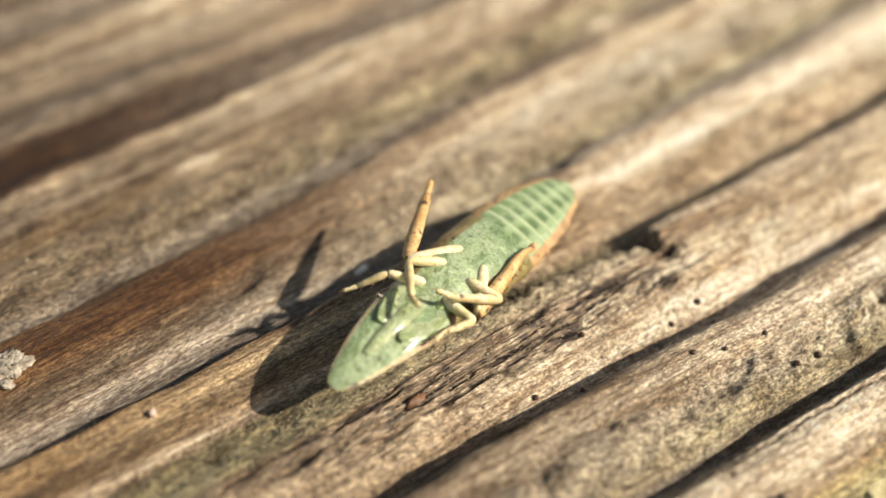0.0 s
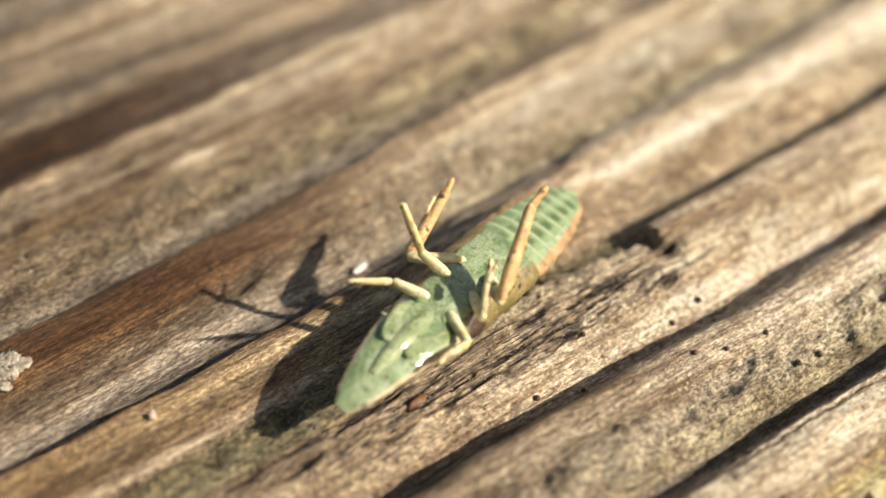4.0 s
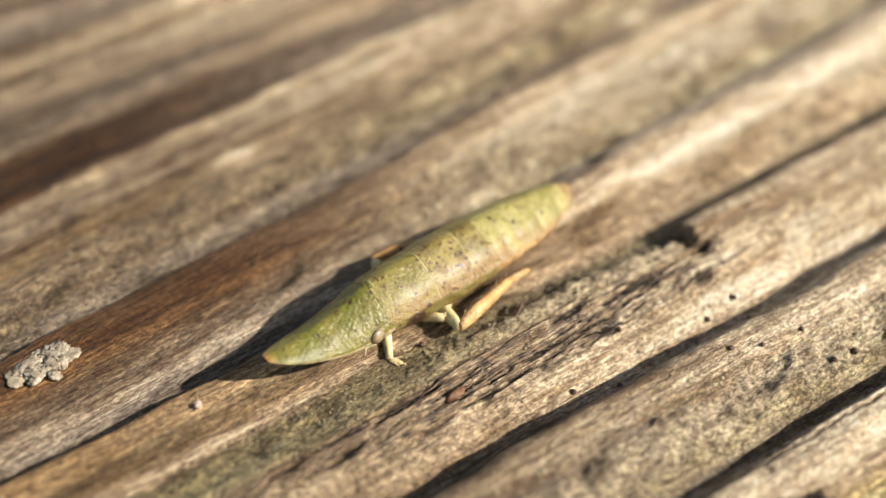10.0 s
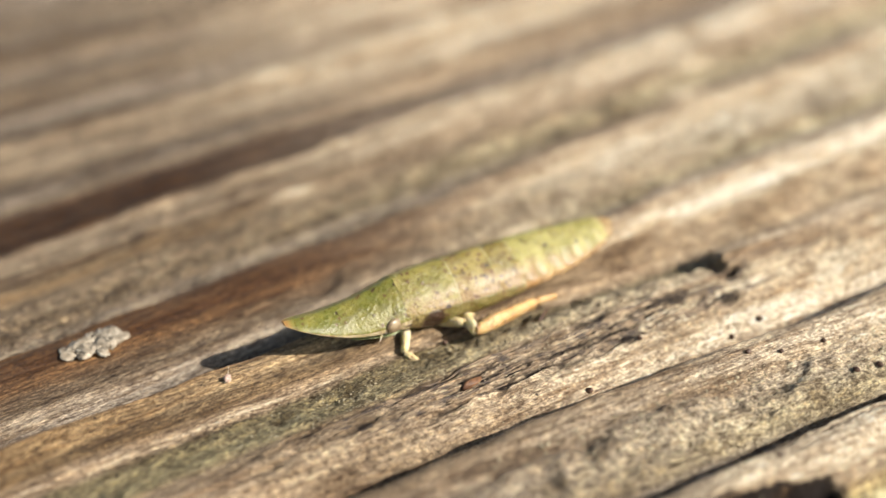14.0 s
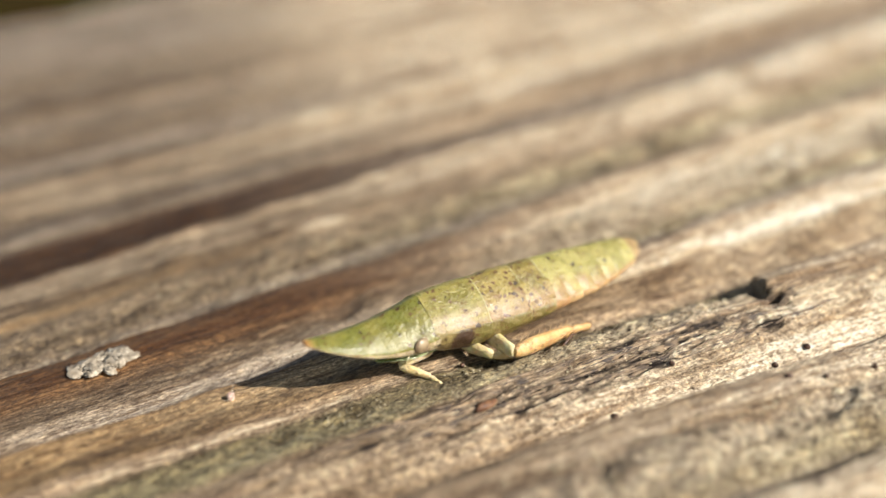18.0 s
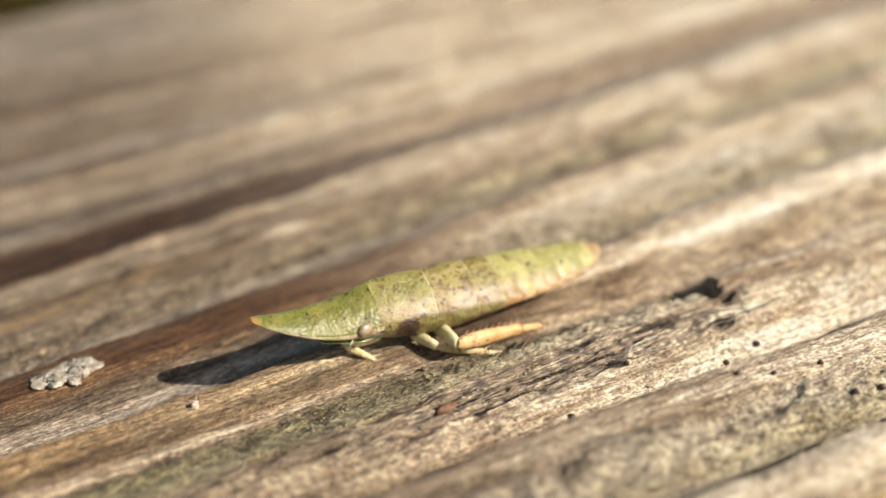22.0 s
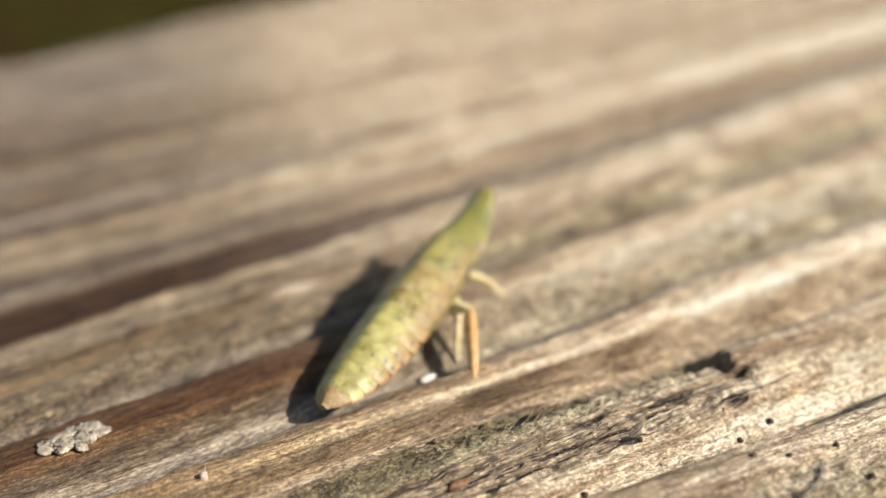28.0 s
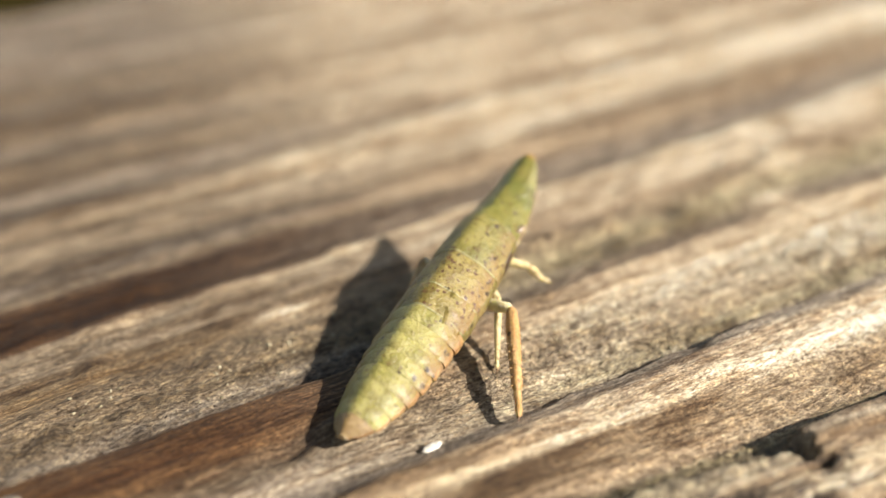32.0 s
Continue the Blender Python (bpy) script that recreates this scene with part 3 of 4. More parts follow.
    h = h - 0.25 * knot + 0.2 * fleck
    # small pit with a rim beside the second ring
    pit = spot(u, v, -3.4, 3.6, 0.8, 0.35, 20)
    h = h - 0.4 * pit + 0.18 * spot(u, v, -2.3, 3.6, 0.7, 0.4)
    knot = np.maximum(knot, 0.6 * pit)
    # the crevice mouth takes a dark tone in place of shade
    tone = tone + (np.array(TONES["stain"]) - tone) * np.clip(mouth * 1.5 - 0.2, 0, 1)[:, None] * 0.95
    tone = tone + (np.array(TONES["slate"]) * 0.6 - tone) * knot[:, None]
    tone = tone + (np.array(TONES["cream"]) * 1.2 - tone) * fleck[:, None]
    # the board's far end rounds off
    end = v - 73.5 - 0.47 * u
    h = h - np.clip(end + 1.2, 0, None) ** 2 * 0.5
    return s, h, tone, dict(lichen=lichen, char_shade=char_shade)


def spread(lo, fine_lo, fine_hi, hi, step, grow):
    mid = list(np.arange(fine_lo, fine_hi, step))
    up, d = [], step
    x = fine_hi
    while x < hi:
        up.append(x)
        d *= grow
        x += d
    down, d, x = [], step, fine_lo - step
    while x > lo:
        down.append(x)
        d *= grow
        x -= d
    return np.array(sorted(down) + mid + up + [hi])


def height_at(u, v):
    return float(surface(np.array([float(u)]), np.array([float(v)]))[1][0])


def build_board():
    us, vs = spread(-60, -13.5, 13.0, 120, 0.075, 1.012), spread(-45, -13.5, 12.5, 150, 0.075, 1.012)
    u, v = np.meshgrid(us, vs)
    keep_end = 73.5 + 0.47 * u + 1.8
    v = np.minimum(v, keep_end + 0.002 * (v - keep_end))      # rows past the end gather at its foot
    s, h, tone, masks = surface(u.ravel(), v.ravel())
    nu, nv = len(us), len(vs)
    co = np.stack([u.ravel(), v.ravel(), h], 1)
    idx = np.arange(nu * nv).reshape(nv, nu)
    faces = np.stack([idx[:-1, :-1], idx[:-1, 1:], idx[1:, 1:], idx[1:, :-1]], -1).reshape(-1, 4)
    # sides and underside
    loop = np.concatenate([idx[0, :], idx[1:, -1], idx[-1, -2::-1], idx[-2:0:-1, 0]])
    low = co[loop].copy()
    low[:, 2] = -38.0
    base = len(co)
    ring = np.arange(base, base + len(loop))
    side = np.stack([loop, ring, np.roll(ring, -1), np.roll(loop, -1)], 1)
    co = np.concatenate([co, low])
    mesh = bpy.data.meshes.new("board")
    mesh.vertices.add(len(co))
    mesh.vertices.foreach_set("co", (co * MM).astype(np.float32).ravel())
    quads = np.concatenate([faces, side])
    mesh.loops.add(quads.size)
    mesh.loops.foreach_set("vertex_index", quads.astype(np.int32).ravel())
    mesh.polygons.add(len(quads))
    mesh.polygons.foreach_set("loop_start", np.arange(0, quads.size, 4, dtype=np.int32))
    mesh.polygons.foreach_set("use_smooth", np.ones(len(quads), dtype=bool))
    mesh.update()
    extra = len(loop)
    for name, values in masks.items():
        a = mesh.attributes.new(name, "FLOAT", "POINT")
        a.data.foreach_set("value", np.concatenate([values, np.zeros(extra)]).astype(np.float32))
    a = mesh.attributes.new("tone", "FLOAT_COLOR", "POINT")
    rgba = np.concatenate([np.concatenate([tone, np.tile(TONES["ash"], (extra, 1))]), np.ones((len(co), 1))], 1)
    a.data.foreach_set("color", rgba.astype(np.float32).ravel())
    grain = np.stack([np.concatenate([u.ravel(), low[:, 0]]), np.concatenate([s, ring_of(low[:, 0], low[:, 1])]), co[:, 2] * 0.6], 1)
    a = mesh.attributes.new("grain", "FLOAT_VECTOR", "POINT")
    a.data.foreach_set("vector", grain.astype(np.float32).ravel())
    mesh.materials.append(WOOD)
    return tagged(new("floor", mesh), "weathered grey-tan wooden board with raised grain and lichen dust", "board", kind="structure")


board = build_board()

bm = bmesh.new()
bmesh.ops.create_grid(bm, x_segments=40, y_segments=40, size=60.0)
ground = part("ground", bm, ground_material())
ground.location.z = -0.45
tagged(ground, "dark olive grass and soil beyond the board", "ground", kind="structure")

# ---- small things on the wood ----
def lay(ob, u, v, turn=0.0, sink=0.02):
    ob.matrix_world = pose(u * MM, v * MM, (height_at(u, v) - sink) * MM, 0, 0, turn)
    return ob


def scaled(size):
    return tuple(k * MM for k in size)


def small_things():
    rng = random.Random(4)
    pellet = part("pellet", lump(scaled((0.10, 0.085, 0.07)), 1, 2, 0.3), DARK_PELLET)
    tagged(pellet, "tiny dark brown pellet lying on the pale wood", "pellet", "pellets on the wood")
    lay(pellet, 4.98, -7.58)
    spots = [(5.96, -7.96), (7.5, -8.2), (2.56, -10.97), (7.85, -5.55), (6.49, -5.68), (3.5, -4.68), (2.36, -5.92), (7.6, -6.4), (7.54, -9.39), (8.48, -9.5), (-1.7, -1.7), (1.0, -5.4)]
    for u, v in spots:
        c = copy_thing(pellet, pose(0, 0, 0))
        k = rng.uniform(0.7, 1.25)
        c.matrix_basis = pose(u * MM, v * MM, (height_at(u, v) - 0.015) * MM, 0, 0, rng.uniform(0, 360)) @ Matrix.Diagonal((k, k, k, 1))
    white = new("lichen_flake")
    tagged(lay(white, -10.9, 4.0, 20, 0.0), "cream crusty lichen flake on the brown wood", "lichen")
    for k in range(22):
        a, r = rng.uniform(0, 6.28), math.sqrt(rng.random())
        x, y, d = 0.95 * r * math.cos(a), 0.55 * r * math.sin(a), rng.uniform(0.2, 0.42)
        crumb = part("crumb", lump(scaled((d, d * 0.75, 0.09)), k, 3, 0.6, 2.0), CREAM_CRUST, white)
        crumb.matrix_basis = pose(x * MM, y * MM, -0.03 * MM, rng.uniform(-12, 12), rng.uniform(-12, 12), rng.uniform(0, 360))
    flake = part("husk", lump(scaled((0.30, 0.14, 0.08)), 7, 3, 0.5), WHITE_FLAKE)
    tagged(lay(flake, 0.0, 2.0, 20), "small glossy white husk in a wood groove", "husk")
    bit = part("bark_crumb", lump(scaled((0.11, 0.09, 0.12)), 21, 2, 0.6, 2.0), PINK_CRUMB)
    tagged(lay(bit, -8.1, -0.16, 40), "tiny pinkish crumb of bark on the golden grain", "crumb")
    chip = part("wood_chip", lump(scaled((0.36, 0.12, 0.12)), 11, 2, 0.6), BROWN_CHIP)
    tagged(lay(chip, -2.17, -3.85, 8), "small brown wood chip among dark fibres", "chip")
    bm = tube([(x * MM, 0.1 * math.sin(x * 5) * MM, 0.12 * math.sin(x * 3 + 1.4) * MM) for x in (-0.35, -0.2, -0.05, 0.1, 0.25, 0.35)],
              [r * MM for r in (0.02, 0.06, 0.05, 0.06, 0.04, 0.02)], 6)
    curl = part("curled_bark_shred", bm, DARK_PELLET)
    tagged(lay(curl, 1.56, -2.36, 10, -0.06), "dark curled shred of bark on the lichen", "shred")
    bm = tube([(x * MM, 0, (0.05 + 0.25 * (x / 0.5) ** 2) * MM) for x in (-0.4, -0.2, 0.0, 0.2, 0.4)], [r * MM for r in (0.004, 0.008, 0.008, 0.008, 0.004)], 5)
    hair = part("loose_fibre", bm, FIBRE)
    tagged(lay(hair, -8.1, -0.1, 60), "pale loose wood fibre standing on the grain", "fibre")
    for u, v, a in ((8.3, 2.4, 30), (9.0, 2.6, 80)):
        copy_thing(hair, pose(u * MM, v * MM, height_at(u, v) * MM, 0, 0, a))
    crust = new("yellow_lichen")
    tagged(lay(crust, 5.9, -13.5, -14, 0.0), "yellow crusty lichen at a crack in the wood", "lichen")
    for k in range(46):
        x, y, d = rng.uniform(-2.2, 2.6), rng.uniform(-0.7, 0.25), rng.uniform(0.35, 0.8)
        lobe = part("lobe", lump(scaled((d, d * 0.6, 0.022)), k + 50, 3, 0.45, 2.5), YELLOW_CRUST, crust)
        u, v = 5.9 + 0.97 * x + 0.242 * y, -13.5 - 0.242 * x + 0.97 * y
        lobe.matrix_basis = pose(x * MM, y * MM, (height_at(u, v) - height_at(5.9, -13.5) - 0.04) * MM, 0, 0, rng.uniform(0, 360))


def many(name, verts, faces, label, category, material):
    """One object that holds many small pieces which nobody could count."""
    mesh = bpy.data.meshes.new(name)
    mesh.from_pydata(verts, [], faces)
    mesh.materials.append(material)
    mesh.polygons.foreach_set("use_smooth", [True] * len(mesh.polygons))
    return tagged(new(name, mesh), label, category, kind="stuff")


def scatter_lichen():
    rng = np.random.default_rng(6)
    bm = bmesh.new()
    bmesh.ops.create_icosphere(bm, subdivisions=1, radius=1.0)
    base = np.array([v.co[:] for v in bm.verts])
    tris = np.array([[v.index for v in f.verts] for f in bm.faces])
    bm.free()
    verts, faces, count = [], [], 0
    # across from, to; along from, to; how many; size
    for lo, hi, u0, u1, n, size in ((-9.3, -7.7, -5, 20, 620, 0.045), (-3.1, -1.6, -9, 8, 700, 0.03), (7.4, 9.6, -12, 20, 250, 0.07), (2.2, 4.6, 1, 16, 220, 0.05),
                                    (-5.2, -3.4, -4, 16, 450, 0.032), (-13.0, -11.4, -2, 10, 200, 0.05)):
        u = rng.uniform(u0, u1, n)
        s = rng.uniform(lo, hi, n) + rng.normal(0, 0.12, n)
        v = s + u * (0.03 + 0.12 * np.tanh(s / 8.0))
        keep = value_noise(u * 0.5, v * 0.6, 51) > -0.25
        u, v = u[keep], v[keep]
        h = surface(u, v)[1]
        for a, b, c in zip(u, v, h):
            d = size * rng.uniform(0.45, 1.25)
            shape = base * np.array([d * rng.uniform(0.8, 1.5), d * rng.uniform(0.7, 1.1), d * rng.uniform(0.35, 0.8)])
            shape = shape * (1 + 0.35 * np.sin(base[:, [1]] * 4.1 + rng.uniform(0, 6)) * np.sin(base[:, [0]] * 3.7 + rng.uniform(0, 6)))
            t = rng.uniform(0, 6.28)
            turn = np.array([[math.cos(t), -math.sin(t), 0], [math.sin(t), math.cos(t), 0], [0, 0, 1]])
            verts.append(shape @ turn.T + (a, b, c + d * 0.1))
            faces.append(tris + count)
            count += len(base)
    many("lichen_granules", (np.concatenate(verts) * MM).tolist(), np.concatenate(faces).tolist(),
         "grey and yellowish lichen granules in the wood's troughs", "lichen", GREY_CRUST)


def scatter_fibres():
    rng = np.random.default_rng(9)
    verts, faces = [], []
    for _ in range(170):
        u, s = rng.uniform(-7, 8.0), rng.uniform(-4.5, -3.2)
        length, width = rng.uniform(0.6, 2.4), rng.uniform(0.01, 0.026)
        tilt, lift = rng.normal(0, 0.02), rng.uniform(-0.03, 0.05)
        xs = np.linspace(0, length, 6)
        us = u + xs
        ss = s + tilt * xs
        vs = ss + us * (0.03 + 0.12 * np.tanh(ss / 8.0))
        hs = surface(us, vs)[1]
        start = len(verts)
        for k, (a, b, c) in enumerate(zip(us, vs, hs)):
            w = width * (0.25 if k in (0, 5) else 1.0)
            top = c + 0.012 + lift * k / 5
            verts += [(a, b - w, c - 0.05), (a, b - w * 0.6, top), (a, b + w * 0.6, top), (a, b + w, c - 0.05)]
        for k in range(5):
            o = start + 4 * k
            faces += [(o, o + 4, o + 5, o + 1), (o + 1, o + 5, o + 6, o + 2), (o + 2, o + 6, o + 7, o + 3)]
        faces += [(start, start + 1, start + 2, start + 3), (start + 23, start + 22, start + 21, start + 20)]
    many("split_fibres", [tuple(k * MM for k in p) for p in verts], faces, "frayed brown wood fibres along a weathered ring", "fibres", FIBRE_BROWN)


small_things()
scatter_lichen()
scatter_fibres()

# ---- the leafhopper nymph: x to its head, y to its left, z to its back, in millimetres ----
HALF = 6.12
STRETCH = HALF / 5.9
OUT_X = [-5.9, -5.78, -5.3, -4.2, -3.2, -2.1, -1.0, 0.0, 1.0, 2.0, 2.6, 3.4, 4.2, 5.0, 5.5, 5.8, 5.9]
OUT_W = [0.16, 0.37, 0.66, 0.94, 1.075, 1.149, 1.188, 1.168, 1.111, 1.054, 1.016, 0.931, 0.788, 0.589, 0.418, 0.247, 0.123]
OUT_T = [0.15, 0.31, 0.57, 0.83, 0.97, 1.05, 1.1, 1.1, 1.08, 1.03, 0.98, 0.84, 0.62, 0.36, 0.2, 0.1, 0.04]
OUT_B = [0.05, 0.08, 0.13, 0.2, 0.27, 0.4, 0.62, 0.8, 0.84, 0.72, 0.5, 0.33, 0.22, 0.13, 0.08, 0.04, 0.02]


def section(x, flare=1.0, keel=0.0, lift=0.0, edge=(5, 5), tooth=0.0):
    """One ring of the body's outline at x, with a rim between back and belly."""
    lift -= 0.3 * min(1.0, float(np.interp(x, OUT_X, OUT_T)) / 0.9)
    w, t, b = (float(np.interp(x, OUT_X, col)) * flare for col in (OUT_W, OUT_T, OUT_B))
    ring, slots = [], []
    n = 48
    for j in range(n):
        a = 2 * math.pi * (j + 0.5) / n
        y, z = math.cos(a), math.sin(a)
        zz = (t * (0.5 * abs(z) ** 0.85 + 0.5 * (1 - abs(y)) ** 0.9) if z > 0 else -b * abs(z) ** 0.8)
        if z > 0:
            zz += keel * t * max(0.0, 1 - abs(y) / 0.16)
        low = abs(math.degrees(math.asin(z)))
        yy = w * (abs(y) ** 0.9) * (1.05 if abs(z) < 0.2 else 1.0) * (1 + tooth * max(0.0, 1 - low / 30)) * (1 if y > 0 else -1)
        k = 1 + 0.022 * noise.noise(Vector((x * 2.6, y * 2.2, z * 2.2 + x))) + 0.012 * noise.noise(Vector((x * 6.0, y * 5.0, z * 5.0)))
        ring.append((yy * k, zz * k + lift))
        mid = math.degrees(2 * math.pi * (j + 1) / n) % 360
        up = mid <= 180
        low = min(mid, abs(180 - mid), 360 - mid)
        slots.append(1 if low < edge[0 if up else 1] else (0 if up else 2))
    return ring, slots


def body_ring(name, x0, x1, top, parent, steps=6, flare=(1.0, 1.0), keel=0.0, label="", lift=lambda x: 0.0, under=BELLY, rim=RIM, edge=(5, 5), tooth=0.0, seam=0.05, bulge=0.0):
    """A piece of the trunk from x0 (rear) to x1 (front), its origin on the spine at its middle; its rear edge is a pale seam."""
    xc = (x0 + x1) / 2
    rings, slots = [], None
    for f in [0.0, seam / (x1 - x0)] + [k / steps for k in range(1, steps + 1)]:
        x = x0 + (x1 - x0) * f
        fl = flare[0] + (flare[1] - flare[0]) * f
        if f in (0.0, 1.0):
            fl *= 0.993                     # edges roll in
        fl *= 1 + bulge * math.sin(math.pi * f)
        pts, slots = section(x, fl, keel, lift(x), edge, tooth * (1 - f) ** 2)
        rings.append([((x - xc) * STRETCH * MM, y * MM, z * MM) for y, z in pts])
    bm = loft(rings, slots)
    edge_at = (x0 + seam * 1.2 - xc) * STRETCH * MM
    for face in bm.faces:
        if seam > 0.03 and face.material_index == 0 and all(v.co.x < edge_at for v in face.verts):
            face.material_index = 3
    ob = part(name, bm, [top, rim, under, SEAM], parent, label)
    return ob, xc * STRETCH


nymph = new("leafhopper_nymph")
tagged(nymph, "green leafhopper nymph with a shovel-shaped head and brown specks", "insect")
TRUNK = []       # (part, place on the spine)


def head_lift(x):
    """The head's upper line is hollow and its tip turns up."""
    return 0.14 * max(0.0, (x - 3.0) / 2.9) ** 2 - 0.22 * math.sin(math.pi * min(1.0, max(0.0, (x - 2.3) / 3.6)))


def build_trunk():
    head, xc = body_ring("head", 2.3, 5.88, HEAD_GREEN, nymph, 34, (1.008, 1.0), 0.07, "pointed shovel-shaped green head with a pale rim",
                         head_lift, rim=PALE_RIM, edge=(5, 24))
    TRUNK.append((head, xc))
    for side in (1, -1):
        bm = bmesh.new()
        bmesh.ops.create_uvsphere(bm, u_segments=16, v_segments=10, radius=0.27 * MM)
        eye = part("eye", bm, EYE_SKIN, head, "brown glossy eye")
        eye.matrix_basis = pose((2.86 * STRETCH - xc) * MM, side * 0.98 * MM, -0.36 * MM, 0, 0, side * 12) @ Matrix.Diagonal((1.1, 0.5, 0.85, 1))
        bm = tube([(0, 0, 0), (0.25 * MM, 0, -0.05 * MM), (0.6 * MM, 0, -0.14 * MM)], [0.05 * MM, 0.03 * MM, 0.008 * MM], 6)
        feeler = part("antenna", bm, THIGH, head)
        feeler.matrix_basis = pose((3.1 - xc) * MM, side * 0.68 * MM, -0.45 * MM, 0, 20, side * 40)
    # face below the head: a swollen ridge that runs back to the beak
    rings = []
    for k in range(13):
        f = k / 12
        x = 5.0 - 3.1 * f
        r = 0.08 + 0.34 * math.sin(math.pi * min(1, f * 0.9 + 0.05)) ** 0.8
        z = -float(np.interp(x, OUT_X, OUT_B)) * 0.9 - 0.22 + head_lift(x)
        rings.append([((x - xc) * MM, r * 0.7 * math.cos(a) * MM, (z + 0.06 - 0.25 * r - r * 0.42 * math.sin(a)) * MM) for a in (2 * math.pi * i / 14 for i in range(14))])
    part("face", loft(rings), FACE, head, "pale mint green swollen face")
    for side in (1, -1):
        cheek = part("cheek", lump(scaled((0.85, 0.28, 0.04)), 5, 3, 0.15), FACE, head)
        cheek.matrix_basis = pose((3.35 - xc) * MM, side * 0.52 * MM, -0.74 * MM, 180, 0, side * -12)
    bm = tube([(0, 0, 0), (-0.6 * MM, 0, -0.02 * MM), (-1.3 * MM, 0, 0.04 * MM)], [0.13 * MM, 0.1 * MM, 0.03 * MM], 8)
    beak = part("beak", bm, THIGH, head, "pale folded beak")
    beak.matrix_basis = pose((2.2 - xc) * MM, 0, -0.86 * MM)
    piece, xc = body_ring("pronotum", 0.66, 2.46, BACK_GREEN, nymph, 16, (1.03, 1.0), 0.03, rim=FRONT_SIDE, edge=(10, 50), bulge=0.03)
    TRUNK.append((piece, xc))
    piece, xc = body_ring("mesonotum", -0.74, 0.76, PAD_GREEN, nymph, 14, (1.035, 1.0), 0.03, rim=SIDE, edge=(10, 50), bulge=0.03)
    TRUNK.append((piece, xc))
    meta, xc = body_ring("metanotum", -1.62, -0.62, PAD_GREEN, nymph, 12, (1.04, 1.01), 0.02, rim=SIDE, edge=(10, 50), bulge=0.03)
    TRUNK.append((meta, xc))
    for side in (1, -1):
        rings = []
        for k in range(9):
            f = k / 8
            x = -0.3 - 2.0 * f
            lo, hi = 4 + 20 * f ** 1.6, 66 - 26 * f ** 2
            swell = 1.0 + 0.05 * math.sin(math.pi * min(1.0, 0.12 + f * 0.8))
            w, t = (float(np.interp(x, OUT_X, col)) * swell for col in (OUT_W, OUT_T))
            ring = []
            for r in (1.0, 0.94):
                span = range(7) if r == 1.0 else range(6, -1, -1)
                for i in span:
                    a = radians(lo + (hi - lo) * i / 6)
                    zz = t * (0.5 * math.sin(a) ** 0.85 + 0.5 * (1 - math.cos(a)) ** 0.9)
                    ring.append(((x * STRETCH - xc) * MM, side * w * math.cos(a) ** 0.9 * r * MM, (zz * r - 0.3) * MM))
            rings.append(ring)
        part("wing_pad", loft(rings), PAD_GREEN, meta, "short speckled wing pad")
    edges = [-1.5, -2.05, -2.6, -3.15, -3.7, -4.25, -4.8, -5.3, -5.88]
    for a, b in zip(edges, edges[1:]):
        piece, xc = body_ring("abdomen_segment", b - 0.1, a, TAIL_GREEN if b > -5.5 else TAIL_TIP, nymph, 6, (1.02, 0.995), 0.03, under=TAIL_BELLY, edge=(9, 36), tooth=0.07, seam=0.025, bulge=0.04)
        TRUNK.append((piece, xc))


build_trunk()

# legs: hip on the body, lengths of thigh, shin and foot
LEGS = {}
HIPS = {"front": (2.2, 0.35, -0.95), "middle": (1.2, 0.4, -1.05), "hind": (0.3, 0.4, -1.0)}
SIZES = {"front": (1.1, 0.95, 0.45), "middle": (1.15, 1.6, 0.55), "hind": (1.7, 2.8, 0.8)}
THICK = {"front": (0.19, 0.14, 0.09), "middle": (0.20, 0.15, 0.10), "hind": (0.25, 0.27, 0.15)}


def limb(name, length, r, material, spines=0):
    xs = [0, 0.06, 0.25, 0.5, 0.75, 0.94, 1.0]
    swell = [0.5, 0.85, 1.05, 1.0, 0.85, 0.8, 0.45] if name != "tarsus" else [0.8, 1.0, 1.0, 0.75, 1.0, 0.7, 0.3]
    bm = tube([(x * length * MM, 0, 0.05 * r * math.sin(x * 3) * MM) for x in xs], [k * r * MM for k in swell], 10, 0.75)
    for k in range(spines):
        x = length * (0.15 + 0.8 * k / max(1, spines - 1))
        for side in (1, -1):
            p = Vector((x, side * r * 0.55, r * 0.5)) * MM
            tip = p + Vector((0.18, side * 0.12, 0.12)) * MM
            vs = [bm.verts.new(p + Vector(d) * MM) for d in ((0.025, 0, 0), (-0.02, 0.02, 0), (-0.02, -0.02, 0))] + [bm.verts.new(tip)]
            for tri in ((0, 1, 3), (1, 2, 3), (2, 0, 3)):
                bm.faces.new([vs[i] for i in tri])
    return part(name, bm, material, nymph)


def build_legs():
    for which in ("front", "middle", "hind"):
        for side in ("left", "right"):
            a, b, c = SIZES[which]
            ra, rb, rc = THICK[which]
            LEGS[which, side] = (limb("femur", a, ra, THIGH), limb("tibia", b, rb, SHIN if which == "hind" else SHANK, 9 if which == "hind" else 3),
                                 limb("tarsus", c, rc, SHIN if which == "hind" else SHANK))
            hx, hy, hz = HIPS[which]
            coxa = part("coxa", lump(scaled((0.44, 0.26, 0.13)), 3, 3, 0.15), MINT, nymph)
            coxa.matrix_basis = pose((hx - 0.1) * MM, (hy if side == "left" else -hy) * 0.9 * MM, (hz + 0.2) * MM, 180, 0, 25 if side == "left" else -25)
            claw = tube([(c * 0.9 * MM, 0, 0), ((c + 0.1) * MM, 0, -0.03 * MM)], [0.04 * MM, 0.012 * MM], 5)
            part("claw", claw, CLAW, LEGS[which, side][2])


build_legs()


